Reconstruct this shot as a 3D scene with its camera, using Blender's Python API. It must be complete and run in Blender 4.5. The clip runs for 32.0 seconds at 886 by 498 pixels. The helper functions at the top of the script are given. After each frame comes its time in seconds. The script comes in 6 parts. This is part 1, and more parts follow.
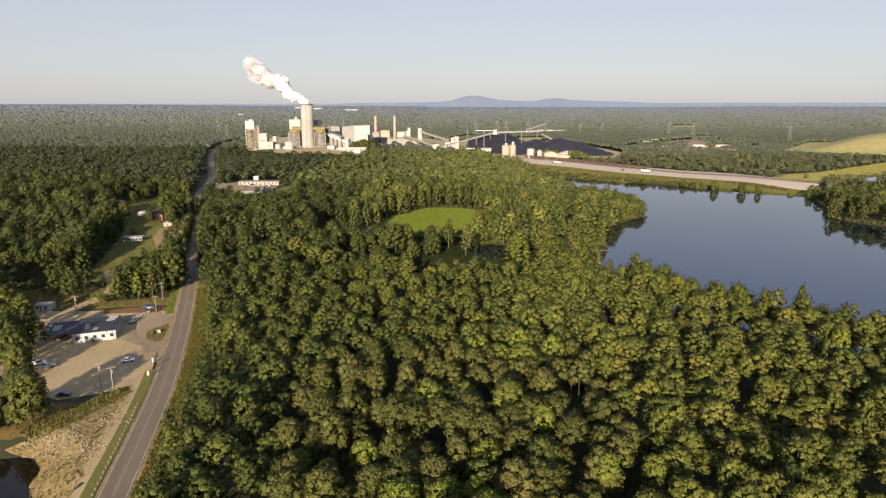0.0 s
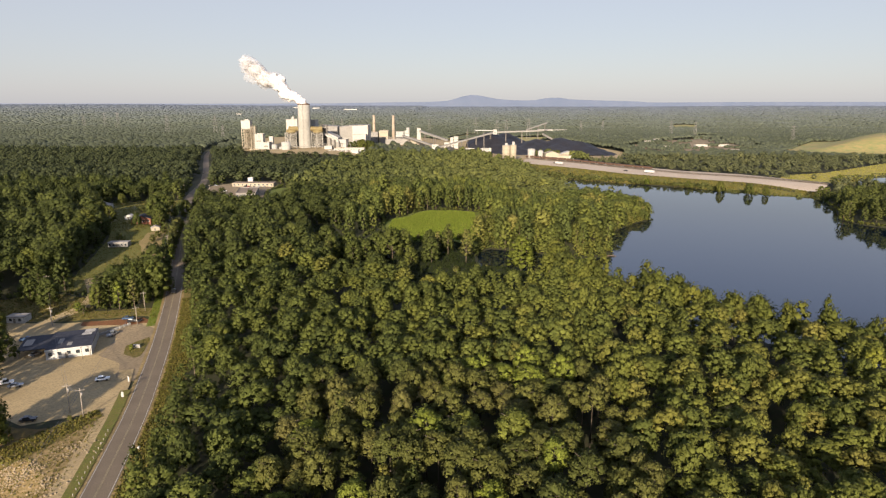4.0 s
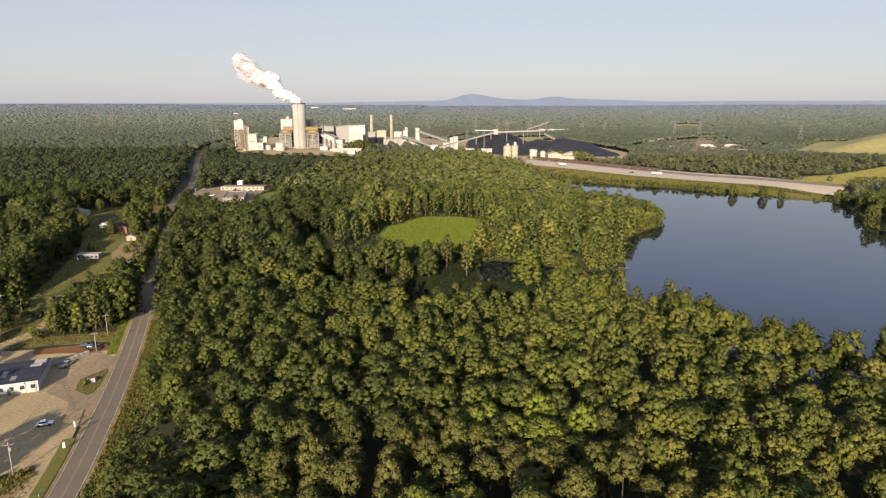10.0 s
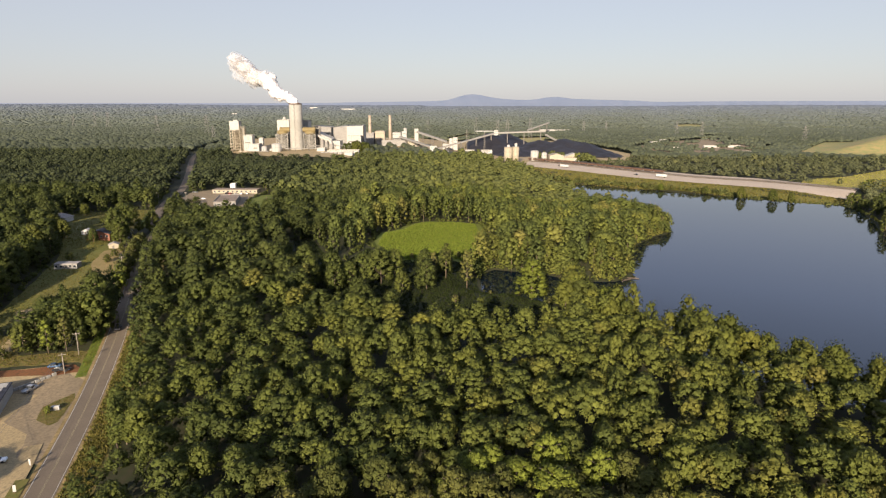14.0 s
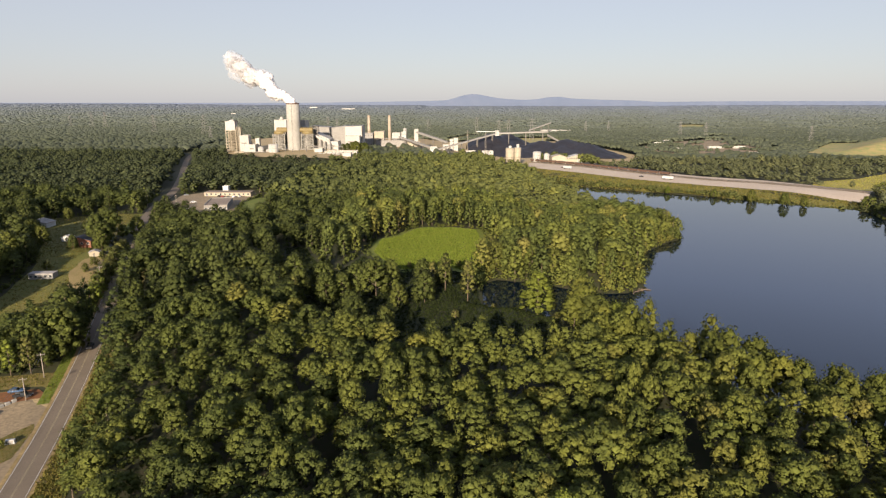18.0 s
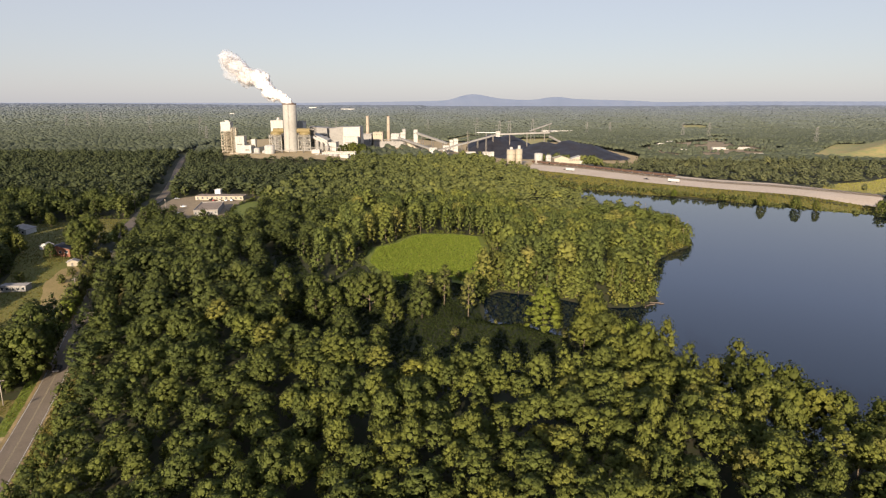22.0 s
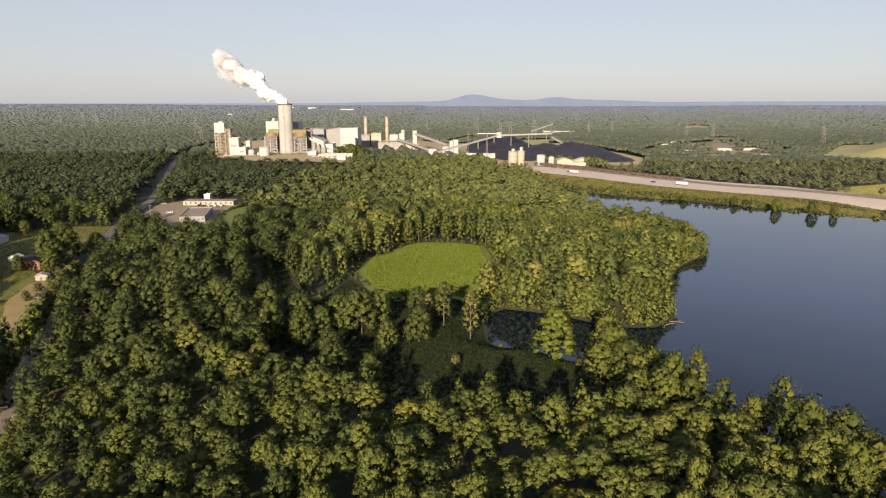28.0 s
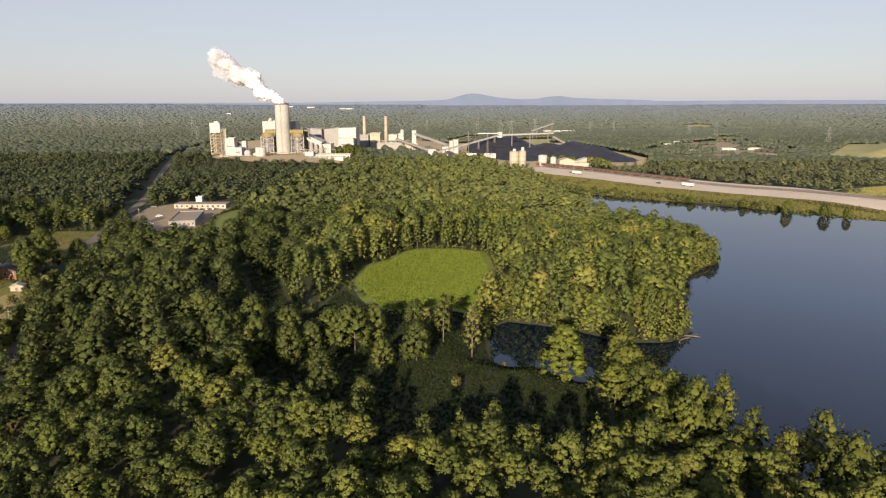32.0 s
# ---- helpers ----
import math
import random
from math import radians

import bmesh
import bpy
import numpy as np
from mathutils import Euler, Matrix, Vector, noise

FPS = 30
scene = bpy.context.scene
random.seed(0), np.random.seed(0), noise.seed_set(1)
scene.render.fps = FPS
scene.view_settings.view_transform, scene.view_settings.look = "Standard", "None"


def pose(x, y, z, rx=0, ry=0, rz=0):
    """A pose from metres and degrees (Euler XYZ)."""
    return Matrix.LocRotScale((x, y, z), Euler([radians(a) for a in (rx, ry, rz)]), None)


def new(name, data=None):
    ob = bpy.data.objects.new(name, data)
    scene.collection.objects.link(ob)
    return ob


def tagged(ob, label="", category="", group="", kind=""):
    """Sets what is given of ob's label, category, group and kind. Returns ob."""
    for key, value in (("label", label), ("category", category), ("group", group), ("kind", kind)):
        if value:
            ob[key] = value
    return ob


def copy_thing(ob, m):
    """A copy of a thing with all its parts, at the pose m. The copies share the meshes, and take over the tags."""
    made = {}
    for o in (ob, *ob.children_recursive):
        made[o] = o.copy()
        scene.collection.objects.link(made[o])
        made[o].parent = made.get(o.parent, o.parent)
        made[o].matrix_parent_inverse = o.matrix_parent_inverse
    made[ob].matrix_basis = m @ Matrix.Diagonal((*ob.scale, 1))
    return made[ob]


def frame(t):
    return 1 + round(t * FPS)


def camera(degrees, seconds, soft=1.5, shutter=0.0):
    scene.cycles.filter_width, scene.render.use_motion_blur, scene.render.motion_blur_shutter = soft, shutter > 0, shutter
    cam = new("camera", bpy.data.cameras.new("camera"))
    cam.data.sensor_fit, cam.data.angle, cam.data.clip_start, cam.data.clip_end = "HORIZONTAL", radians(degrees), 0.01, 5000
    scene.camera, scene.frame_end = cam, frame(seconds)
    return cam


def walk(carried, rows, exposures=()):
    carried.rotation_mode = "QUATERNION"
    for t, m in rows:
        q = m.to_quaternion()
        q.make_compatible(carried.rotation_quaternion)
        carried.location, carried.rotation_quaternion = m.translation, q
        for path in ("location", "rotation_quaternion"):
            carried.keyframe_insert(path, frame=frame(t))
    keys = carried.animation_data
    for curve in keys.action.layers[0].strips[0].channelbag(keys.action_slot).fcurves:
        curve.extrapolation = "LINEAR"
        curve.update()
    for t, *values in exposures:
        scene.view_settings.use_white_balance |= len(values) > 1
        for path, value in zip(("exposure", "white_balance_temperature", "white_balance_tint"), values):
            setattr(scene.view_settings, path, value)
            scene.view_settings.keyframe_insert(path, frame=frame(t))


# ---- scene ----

# ---------------------------------------------------------------- camera
cam = camera(70, 32.0, 1.25)
# seconds, x, y, z, turn to the right, tilt down, lean (degrees)
PATH = [
    (0.0, 0.00, 0.00, 90.00, -0.053, 13.052, 0.093),
    (1.5, 0.02, 5.74, 89.85, -0.035, 13.054, 0.088),
    (3.0, 0.09, 12.31, 89.71, -0.016, 13.068, 0.069),
    (5.0, 0.34, 22.30, 89.58, 0.000, 13.113, 0.036),
    (7.0, 0.67, 32.73, 89.56, 0.006, 13.149, 0.014),
    (9.0, 0.82, 43.10, 89.58, 0.011, 13.162, -0.002),
    (11.0, 0.91, 53.24, 89.67, 0.021, 13.149, -0.010),
    (13.0, 1.22, 62.95, 89.74, 0.043, 13.139, 0.003),
    (15.0, 1.47, 72.59, 89.74, 0.037, 13.139, 0.021),
    (17.0, 1.75, 82.84, 89.70, -0.005, 13.151, 0.047),
    (19.0, 2.12, 93.17, 89.83, 0.006, 13.158, 0.064),
    (21.0, 2.30, 103.03, 90.00, -0.001, 13.160, 0.077),
    (23.0, 2.49, 112.36, 90.16, 0.004, 13.129, 0.082),
    (25.0, 2.54, 120.65, 90.12, -0.003, 13.119, 0.086),
    (27.0, 2.61, 129.04, 90.14, -0.006, 13.119, 0.048),
    (29.0, 2.71, 137.63, 90.16, 0.001, 13.145, 0.007),
    (30.5, 2.78, 144.28, 90.21, -0.003, 13.171, -0.019),
    (32.0, 2.90, 150.80, 90.25, -0.008, 13.199, -0.042),
]
walk(cam, [(t, pose(x, y, z, 90 - tilt, 0, -turn) @ pose(0, 0, 0, 0, 0, lean)) for t, x, y, z, turn, tilt, lean in PATH],
     exposures=[(0.0, 1.24, 6640, 12.5), (32.0, 1.24, 6640, 12.5)])

# ---------------------------------------------------------------- light
SUN_WAY = Vector((0.202, 0.956, -0.304)).normalized()
world = bpy.data.worlds.new("sky")
scene.world = world
world.use_nodes = True
wn, wl = world.node_tree.nodes, world.node_tree.links
sky = wn.new("ShaderNodeTexSky")
sky.sky_type, sky.sun_disc = "NISHITA", False
sky.sun_elevation, sky.sun_rotation = radians(17.3), radians(192)
sky.altitude, sky.air_density, sky.dust_density, sky.ozone_density = 200, 1.0, 0.8, 2.4
clear_sky, haze, blend = wn["Background"], wn.new("ShaderNodeBackground"), wn.new("ShaderNodeMixShader")
clear_sky.inputs["Strength"].default_value = 0.060
wl.new(sky.outputs[0], clear_sky.inputs["Color"])
haze.inputs["Strength"].default_value = 0.61
# the haze thins out towards the zenith
way, height, thin = wn.new("ShaderNodeTexCoord"), wn.new("ShaderNodeSeparateXYZ"), wn.new("ShaderNodeMapRange")
wl.new(way.outputs["Generated"], height.inputs[0])
wl.new(height.outputs["Z"], thin.inputs["Value"])
for nm, val in (("From Min", 0.17), ("From Max", 0.6), ("To Min", 0.72), ("To Max", 0.46)):
    thin.inputs[nm].default_value = val
wl.new(thin.outputs["Result"], blend.inputs[0])
deep = wn.new("ShaderNodeValToRGB")
wl.new(height.outputs["Z"], deep.inputs["Fac"])
deep.color_ramp.elements.new(0.26)
for e, (p, c) in zip(deep.color_ramp.elements, ((0.15, (0.420, 0.424, 0.466)), (0.26, (0.465, 0.525, 0.73)), (0.8, (0.45, 0.51, 0.70)))):
    e.position, e.color = p, (*c, 1)
wl.new(deep.outputs["Color"], haze.inputs["Color"])
wl.new(clear_sky.outputs[0], blend.inputs[1])
wl.new(haze.outputs[0], blend.inputs[2])
wl.new(blend.outputs[0], wn["World Output"].inputs["Surface"])
sun = new("sun", bpy.data.lights.new("sun", "SUN"))
sun.data.energy, sun.data.angle, sun.data.color = 5.0, radians(0.6), (1.0, 0.86, 0.68)
sun.matrix_world = SUN_WAY.to_track_quat("-Z", "Y").to_matrix().to_4x4()


# ---------------------------------------------------------------- materials
def material(name, build, rough=0.8, metal=0.0, spec=0.3):
    """A node material; build(nodes, links, bsdf) adds what is its own."""
    m = bpy.data.materials.new(name)
    m.use_nodes = True
    nt = m.node_tree
    b = nt.nodes["Principled BSDF"]
    b.inputs["Roughness"].default_value = rough
    b.inputs["Metallic"].default_value = metal
    b.inputs["Specular IOR Level"].default_value = spec
    build(nt.nodes, nt.links, b)
    return m


def noise_of(nodes, links, scale, detail=6.0, rough=0.6, coord="Object"):
    tc = nodes.new("ShaderNodeTexCoord")
    n = nodes.new("ShaderNodeTexNoise")
    n.inputs["Scale"].default_value = scale
    n.inputs["Detail"].default_value = detail
    n.inputs["Roughness"].default_value = rough
    links.new(tc.outputs[coord], n.inputs["Vector"])
    return n.outputs["Fac"]


def ramp_of(nodes, links, fac, stops):
    r = nodes.new("ShaderNodeValToRGB")
    el = r.color_ramp.elements
    while len(el) < len(stops):
        el.new(0.5)
    for e, (p, c) in zip(el, stops):
        e.position, e.color = p, (*c, 1)
    links.new(fac, r.inputs["Fac"])
    return r.outputs["Color"]


def mixed(nodes, links, fac, a, b, mode="MIX"):
    m = nodes.new("ShaderNodeMix")
    m.data_type, m.blend_type = "RGBA", mode
    for sock, val in ((m.inputs[0], fac), (m.inputs[6], a), (m.inputs[7], b)):
        if isinstance(val, (int, float)):
            sock.default_value = val
        elif isinstance(val, tuple):
            sock.default_value = (*val, 1)
        else:
            links.new(val, sock)
    return m.outputs[2]


def bumped(nodes, links, bsdf, height, strength, dist=0.1):
    b = nodes.new("ShaderNodeBump")
    b.inputs["Strength"].default_value, b.inputs["Distance"].default_value = strength, dist
    links.new(height, b.inputs["Height"])
    links.new(b.outputs["Normal"], bsdf.inputs["Normal"])


def mottled(name, big, small, c1, c2, c3, rough=0.85, bump=0.3, bdist=0.1, spec=0.2, metal=0.0):
    """Two scales of patchy variation between three colours."""
    def build(n, l, b):
        f1, f2 = noise_of(n, l, big), noise_of(n, l, small, 8)
        base = ramp_of(n, l, f1, [(0.35, c1), (0.65, c2)])
        l.new(mixed(n, l, ramp_of(n, l, f2, [(0.42, (0, 0, 0)), (0.68, (1, 1, 1))]), base, c3), b.inputs["Base Color"])
        bumped(n, l, b, f2, bump, bdist)
    return material(name, build, rough, metal, spec)


def foliage(name, stops, glow=0.16, source="tint", domed=True, vary=0.3):
    def build(n, l, b):
        if source == "object":
            fac = n.new("ShaderNodeObjectInfo").outputs["Random"]
        else:
            a = n.new("ShaderNodeAttribute")
            a.attribute_name = "tint"
            fac = a.outputs["Fac"]
        col = ramp_of(n, l, fac, stops)
        isl = n.new("ShaderNodeNewGeometry").outputs["Random Per Island"]
        dark = ramp_of(n, l, isl, [(0.0, (1 - vary, 1 - vary, 1 - vary)), (1.0, (1 + vary, 1 + vary, 1 + 0.6 * vary))])
        col = mixed(n, l, 1.0, col, dark, "MULTIPLY")
        l.new(col, b.inputs["Base Color"])
        tr = n.new("ShaderNodeBsdfTranslucent")
        l.new(mixed(n, l, 1.0, col, (1.3, 1.35, 0.6), "MULTIPLY"), tr.inputs["Color"])
        if domed:
            lean = n.new("ShaderNodeAttribute")
            lean.attribute_name = "lean"
            turned = n.new("ShaderNodeVectorTransform")
            turned.vector_type, turned.convert_from, turned.convert_to = "NORMAL", "OBJECT", "WORLD"
            l.new(lean.outputs["Vector"], turned.inputs[0])
            l.new(turned.outputs[0], b.inputs["Normal"])
        mx = n.new("ShaderNodeMixShader")
        mx.inputs[0].default_value = glow
        l.new(b.outputs[0], mx.inputs[1])
        l.new(tr.outputs[0], mx.inputs[2])
        l.new(mx.outputs[0], n["Material Output"].inputs["Surface"])
    return material(name, build, 0.75, 0.0, 0.15)


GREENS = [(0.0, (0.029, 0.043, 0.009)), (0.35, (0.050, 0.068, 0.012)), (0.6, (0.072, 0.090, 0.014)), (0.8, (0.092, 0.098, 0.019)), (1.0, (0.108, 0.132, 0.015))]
M_LEAF = foliage("leaves", [(p, (c[0] * 1.54, c[1] * 1.33, c[2] * 1.75)) for p, c in GREENS], 0.26, vary=0.24)
M_SHORE = foliage("lakeside_leaves", [(0.0, (0.050, 0.058, 0.014)), (0.4, (0.078, 0.088, 0.017)), (0.75, (0.104, 0.108, 0.021)), (1.0, (0.150, 0.144, 0.025))], 0.26, vary=0.2)
M_WEST = foliage("roadside_leaves", [(0.0, (0.042, 0.052, 0.013)), (0.4, (0.059, 0.070, 0.018)), (0.7, (0.076, 0.086, 0.022)), (1.0, (0.106, 0.114, 0.026))], 0.2, vary=0.2)
# near greens lifted in brightness for hardwood crowns that face the sun
M_HARD = foliage("sun_lifted_hardwood_leaves", [(p, (c[0] * 1.66, c[1] * 1.44, c[2] * 1.95)) for p, c in GREENS], vary=0.18)
M_TREE = foliage("tree_leaves", [(0.0, (0.060, 0.070, 0.018)), (0.55, (0.096, 0.098, 0.026)), (0.82, (0.112, 0.105, 0.034)), (0.86, (0.128, 0.150, 0.026)), (1.0, (0.136, 0.158, 0.026))], 0.26, "object", vary=0.32)
# greyer and bluer than the near greens: slight haze mixed into the colour
M_MIDW = foliage("woodland_leaves", [(0.0, (0.033, 0.041, 0.017)), (0.4, (0.048, 0.057, 0.024)), (0.7, (0.062, 0.071, 0.030)), (1.0, (0.086, 0.093, 0.036))], vary=0.18)
# paler and bluer stop by stop: distance haze painted into the leaf colour
M_HAZED_FARW = foliage("haze_tinted_far_leaves", [(0.0, (0.064, 0.073, 0.043)), (0.25, (0.090, 0.101, 0.070)), (0.45, (0.110, 0.125, 0.106)), (0.72, (0.124, 0.142, 0.156)), (1.0, (0.128, 0.150, 0.196))], 0.2, vary=0.12)
M_PLANTW = foliage("canopy_leaves", [(0.0, (0.054, 0.063, 0.020)), (0.4, (0.080, 0.089, 0.027)), (0.7, (0.106, 0.112, 0.033)), (1.0, (0.142, 0.146, 0.037))], 0.2, vary=0.16)
# greens paled and blued, with the haze behind the rail yard painted in
M_RAILW = foliage("railside_leaves", [(0.0, (0.054, 0.061, 0.032)), (0.4, (0.072, 0.080, 0.040)), (0.7, (0.092, 0.098, 0.047)), (1.0, (0.126, 0.128, 0.055))], 0.2, vary=0.2)
M_GROUND = mottled("forest_floor", 0.02, 0.6, (0.022, 0.028, 0.011), (0.036, 0.040, 0.015), (0.042, 0.034, 0.02))
M_GRASS = mottled("grass", 0.05, 1.2, (0.079, 0.112, 0.016), (0.115, 0.140, 0.022), (0.130, 0.126, 0.032), bump=0.6)
M_LAWN = mottled("dry_lawn", 0.05, 1.2, (0.076, 0.090, 0.018), (0.112, 0.106, 0.026), (0.140, 0.112, 0.036), bump=0.6)
M_DRYGRASS = mottled("dry_meadow", 0.012, 0.3, (0.310, 0.245, 0.060), (0.262, 0.222, 0.058), (0.178, 0.170, 0.050))
M_HILL = mottled("landfill_grass", 0.008, 0.1, (0.225, 0.203, 0.075), (0.330, 0.240, 0.105), (0.158, 0.188, 0.068))
M_BANK = mottled("bank_grass", 0.04, 0.6, (0.088, 0.082, 0.022), (0.125, 0.107, 0.031), (0.163, 0.112, 0.045), bump=0.6)
M_SIDE = mottled("brown_turf", 0.06, 1.0, (0.095, 0.067, 0.022), (0.138, 0.082, 0.030), (0.064, 0.053, 0.014), bump=0.5)
# near-black greens: tree shade over the marsh painted into the colour
M_MARSH_SHADE = mottled("shade_dark_marsh_grass", 0.05, 1.0, (0.011, 0.017, 0.005), (0.017, 0.023, 0.006), (0.020, 0.019, 0.008), bump=0.6)
M_ASPHALT = mottled("asphalt", 0.15, 3.0, (0.134, 0.106, 0.076), (0.166, 0.131, 0.095), (0.110, 0.088, 0.065), bump=0.2, bdist=0.02)
M_GRAVEL = mottled("gravel_lot", 0.06, 1.5, (0.289, 0.218, 0.115), (0.368, 0.279, 0.148), (0.217, 0.168, 0.094), bump=0.4)
M_YARD = mottled("oily_gravel", 0.08, 1.0, (0.196, 0.152, 0.096), (0.265, 0.201, 0.120), (0.138, 0.108, 0.070))
M_RAIL = mottled("ballast", 0.03, 0.5, (0.395, 0.323, 0.247), (0.456, 0.376, 0.293), (0.327, 0.266, 0.205))
M_DIRT = mottled("red_dirt", 0.16, 1.1, (0.200, 0.140, 0.062), (0.290, 0.205, 0.095), (0.135, 0.105, 0.042), bump=0.8)
M_RED = mottled("red_clay", 0.1, 0.9, (0.140, 0.054, 0.022), (0.173, 0.076, 0.032), (0.097, 0.054, 0.022))
M_COAL = mottled("coal", 0.02, 0.4, (0.018, 0.017, 0.02), (0.03, 0.028, 0.032), (0.012, 0.012, 0.014), rough=0.6)
M_WHITE = mottled("white_cladding", 0.05, 0.5, (0.332, 0.317, 0.284), (0.379, 0.362, 0.326), (0.273, 0.261, 0.234), rough=0.6, bump=0.1)
M_CONC = mottled("pale_concrete", 0.03, 0.3, (0.275, 0.262, 0.23), (0.32, 0.305, 0.27), (0.235, 0.222, 0.195), bump=0.1)
M_STEEL = mottled("grey_steel", 0.1, 0.8, (0.128, 0.115, 0.099), (0.173, 0.157, 0.134), (0.090, 0.080, 0.067), rough=0.6, bump=0.1)
M_BARK = mottled("bark", 1.0, 6.0, (0.120, 0.090, 0.064), (0.165, 0.128, 0.090), (0.068, 0.053, 0.038))
# ridge colours hold the blue-grey of the haze in front of it
M_RIDGE_HAZE = mottled("haze_blue_ridge", 0.002, 0.01, (0.090, 0.112, 0.165), (0.098, 0.120, 0.172), (0.084, 0.107, 0.160))


def water_build(n, l, b):
    b.inputs["IOR"].default_value = 1.33
    b.inputs["Base Color"].default_value = (0.003, 0.007, 0.013, 1)
    f1 = noise_of(n, l, 0.35, 3)
    bumped(n, l, b, f1, 0.005, 0.06)


M_WATER = material("lake_water", water_build, 0.025, 0.0, 0.5)


# ---------------------------------------------------------------- terrain
def smooth(a, b, v):
    k = np.clip((np.asarray(v, float) - a) / (b - a), 0, 1)
    return k * k * (3 - 2 * k)


COVE = [(20, 366), (21, 388), (26, 402), (30, 402), (42, 398), (52, 394), (62, 387), (71, 379), (82, 378), (92, 379), (102, 390), (112, 430),
        (120, 455), (137, 478), (150, 492), (159, 499), (167, 520), (174, 545), (176, 575), (166, 610), (150, 655), (135, 705), (124, 760), (116, 812)]
FAR_SHORE = [(122, 816), (151, 769), (174, 754), (197, 739), (218, 725), (240, 703), (262, 695), (288, 663), (304, 649), (319, 637), (350, 618), (352, 600),
             (335, 550), (310, 504), (314, 484), (335, 457), (400, 425), (520, 390)]
NEAR_SHORE = [(560, 200), (420, 60), (300, 90), (240, 140), (190, 176), (167, 198), (155, 218), (140, 234), (122, 247), (101, 265), (80, 294), (67, 318),
              (62, 341), (56, 345), (50, 342), (43, 347), (35, 356), (26, 355), (20, 360)]
LAKE = COVE + FAR_SHORE + NEAR_SHORE
POND = [(-146.4, 165.3), (-122.4, 156.9), (-114, 159), (-106.9, 152), (-105.9, 144.6), (-98.8, 136.6), (-96.5, 123.7), (-109.8, 113), (-146.4, 115.1)]
POND_FAR = [(460, 715), (500, 730), (526, 753), (620, 800), (620, 850), (559, 803), (524, 788), (480, 750)]
FIELD = [(-37, 434), (-36, 465), (-25, 477), (-17, 496), (-11, 503), (8, 503), (24, 496), (26, 454), (24, 416), (14, 404), (-1, 402), (-17, 397), (-25, 404)]
RAILYARD = [(115, 927), (166, 871), (223, 794), (276, 747), (327, 709), (380, 653), (420, 700), (361, 787), (305, 826), (250, 894), (187, 982), (122, 1044), (95, 1020)]
YARD = [(-87.8, 139.7), (-93.7, 161.8), (-99.1, 185.4), (-104.6, 210.3), (-110.4, 235.5), (-121.1, 272.4), (-132.9, 278.2), (-161.2, 272.4), (-187.2, 272.4), (-184.1, 224.9), (-146.4, 198.7), (-123.4, 186.2), (-110.9, 192.5), (-103.2, 189.6), (-97.6, 169.8), (-91.2, 148.5), (-88.8, 138.5)]
MEADOW = [(395, 760), (420, 800), (491, 832), (675, 975), (900, 1020), (620, 800), (534, 765), (455, 715), (424, 708)]
HILL = [(613, 1165), (818, 1439), (1250, 1510), (1100, 1060), (732, 1056), (655, 1114)]
PLANT = [(-345, 1240), (-335, 1085), (-312, 1020), (-250, 968), (-200, 950), (-150, 962), (-120, 1000), (-122, 1180), (-60, 1215), (-20, 1130), (70, 1080), (80, 950), (112, 935),
         (140, 1050), (260, 990), (330, 1130), (300, 1380), (260, 1530), (-300, 1500), (-410, 1350)]
LAWN = [(-166.6, 308.6), (-156.8, 319.8), (-144.3, 324.4), (-146.5, 343.8), (-153, 356.7), (-157.4, 371.4), (-172.1, 418.2), (-188, 452), (-212, 520), (-222, 556), (-248, 556), (-275, 525), (-256, 482), (-228, 442), (-207.6, 401.1), (-198.1, 365.9), (-190.8, 334.6), (-189.2, 310.5)]
SHEDYARD = [(-222, 590), (-232, 650), (-215, 676), (-165, 668), (-166, 640), (-168, 612), (-158, 566), (-178, 556), (-200, 560)]
# the narrow arm to (-90, 444) is a shadowed gap, laid as dark marsh
WETLAND = [(20, 359), (26, 354.5), (35, 355.5), (43, 346.5), (50, 340), (50, 318), (48, 299), (40, 284), (31, 285), (22, 292), (12, 299), (2, 294), (-10, 293), (-20, 304), (-34, 311), (-46, 322), (-60, 345), (-70, 375), (-84, 424), (-90, 444), (-78, 446), (-60, 400), (-50, 396), (-42, 425), (-30, 406), (-24, 398), (-4, 398), (14, 400), (19, 380), (19, 362)]
BANK = [(112, 820), (116, 925), (166, 869), (223, 792), (276, 745), (327, 707), (382, 652), (352, 616), (305, 647), (262, 693), (218, 724), (151, 768)]
SHEDFRONT = [(-135, 530), (-152, 516), (-172, 522), (-200, 555), (-178, 553), (-155, 563), (-165, 612), (-163, 640), (-150, 650), (-140, 600), (-130, 570)]
ASHYARD = [(340, 1110), (372, 1321), (470, 1480), (640, 1620), (710, 1500), (650, 1340), (610, 1240), (561, 1190), (470, 1160)]
WATERS = [(LAKE, 0.0), (POND, -6.2), (POND_FAR, 0.0)]


def inside(poly, x, y):
    x, y = np.asarray(x, float), np.asarray(y, float)
    res = np.zeros(np.broadcast(x, y).shape, bool)
    n = len(poly)
    for i in range(n):
        (x1, y1), (x2, y2) = poly[i], poly[(i + 1) % n]
        if y1 == y2:
            continue
        res ^= ((y1 > y) != (y2 > y)) & (x < (x2 - x1) * (y - y1) / (y2 - y1) + x1)
    return res


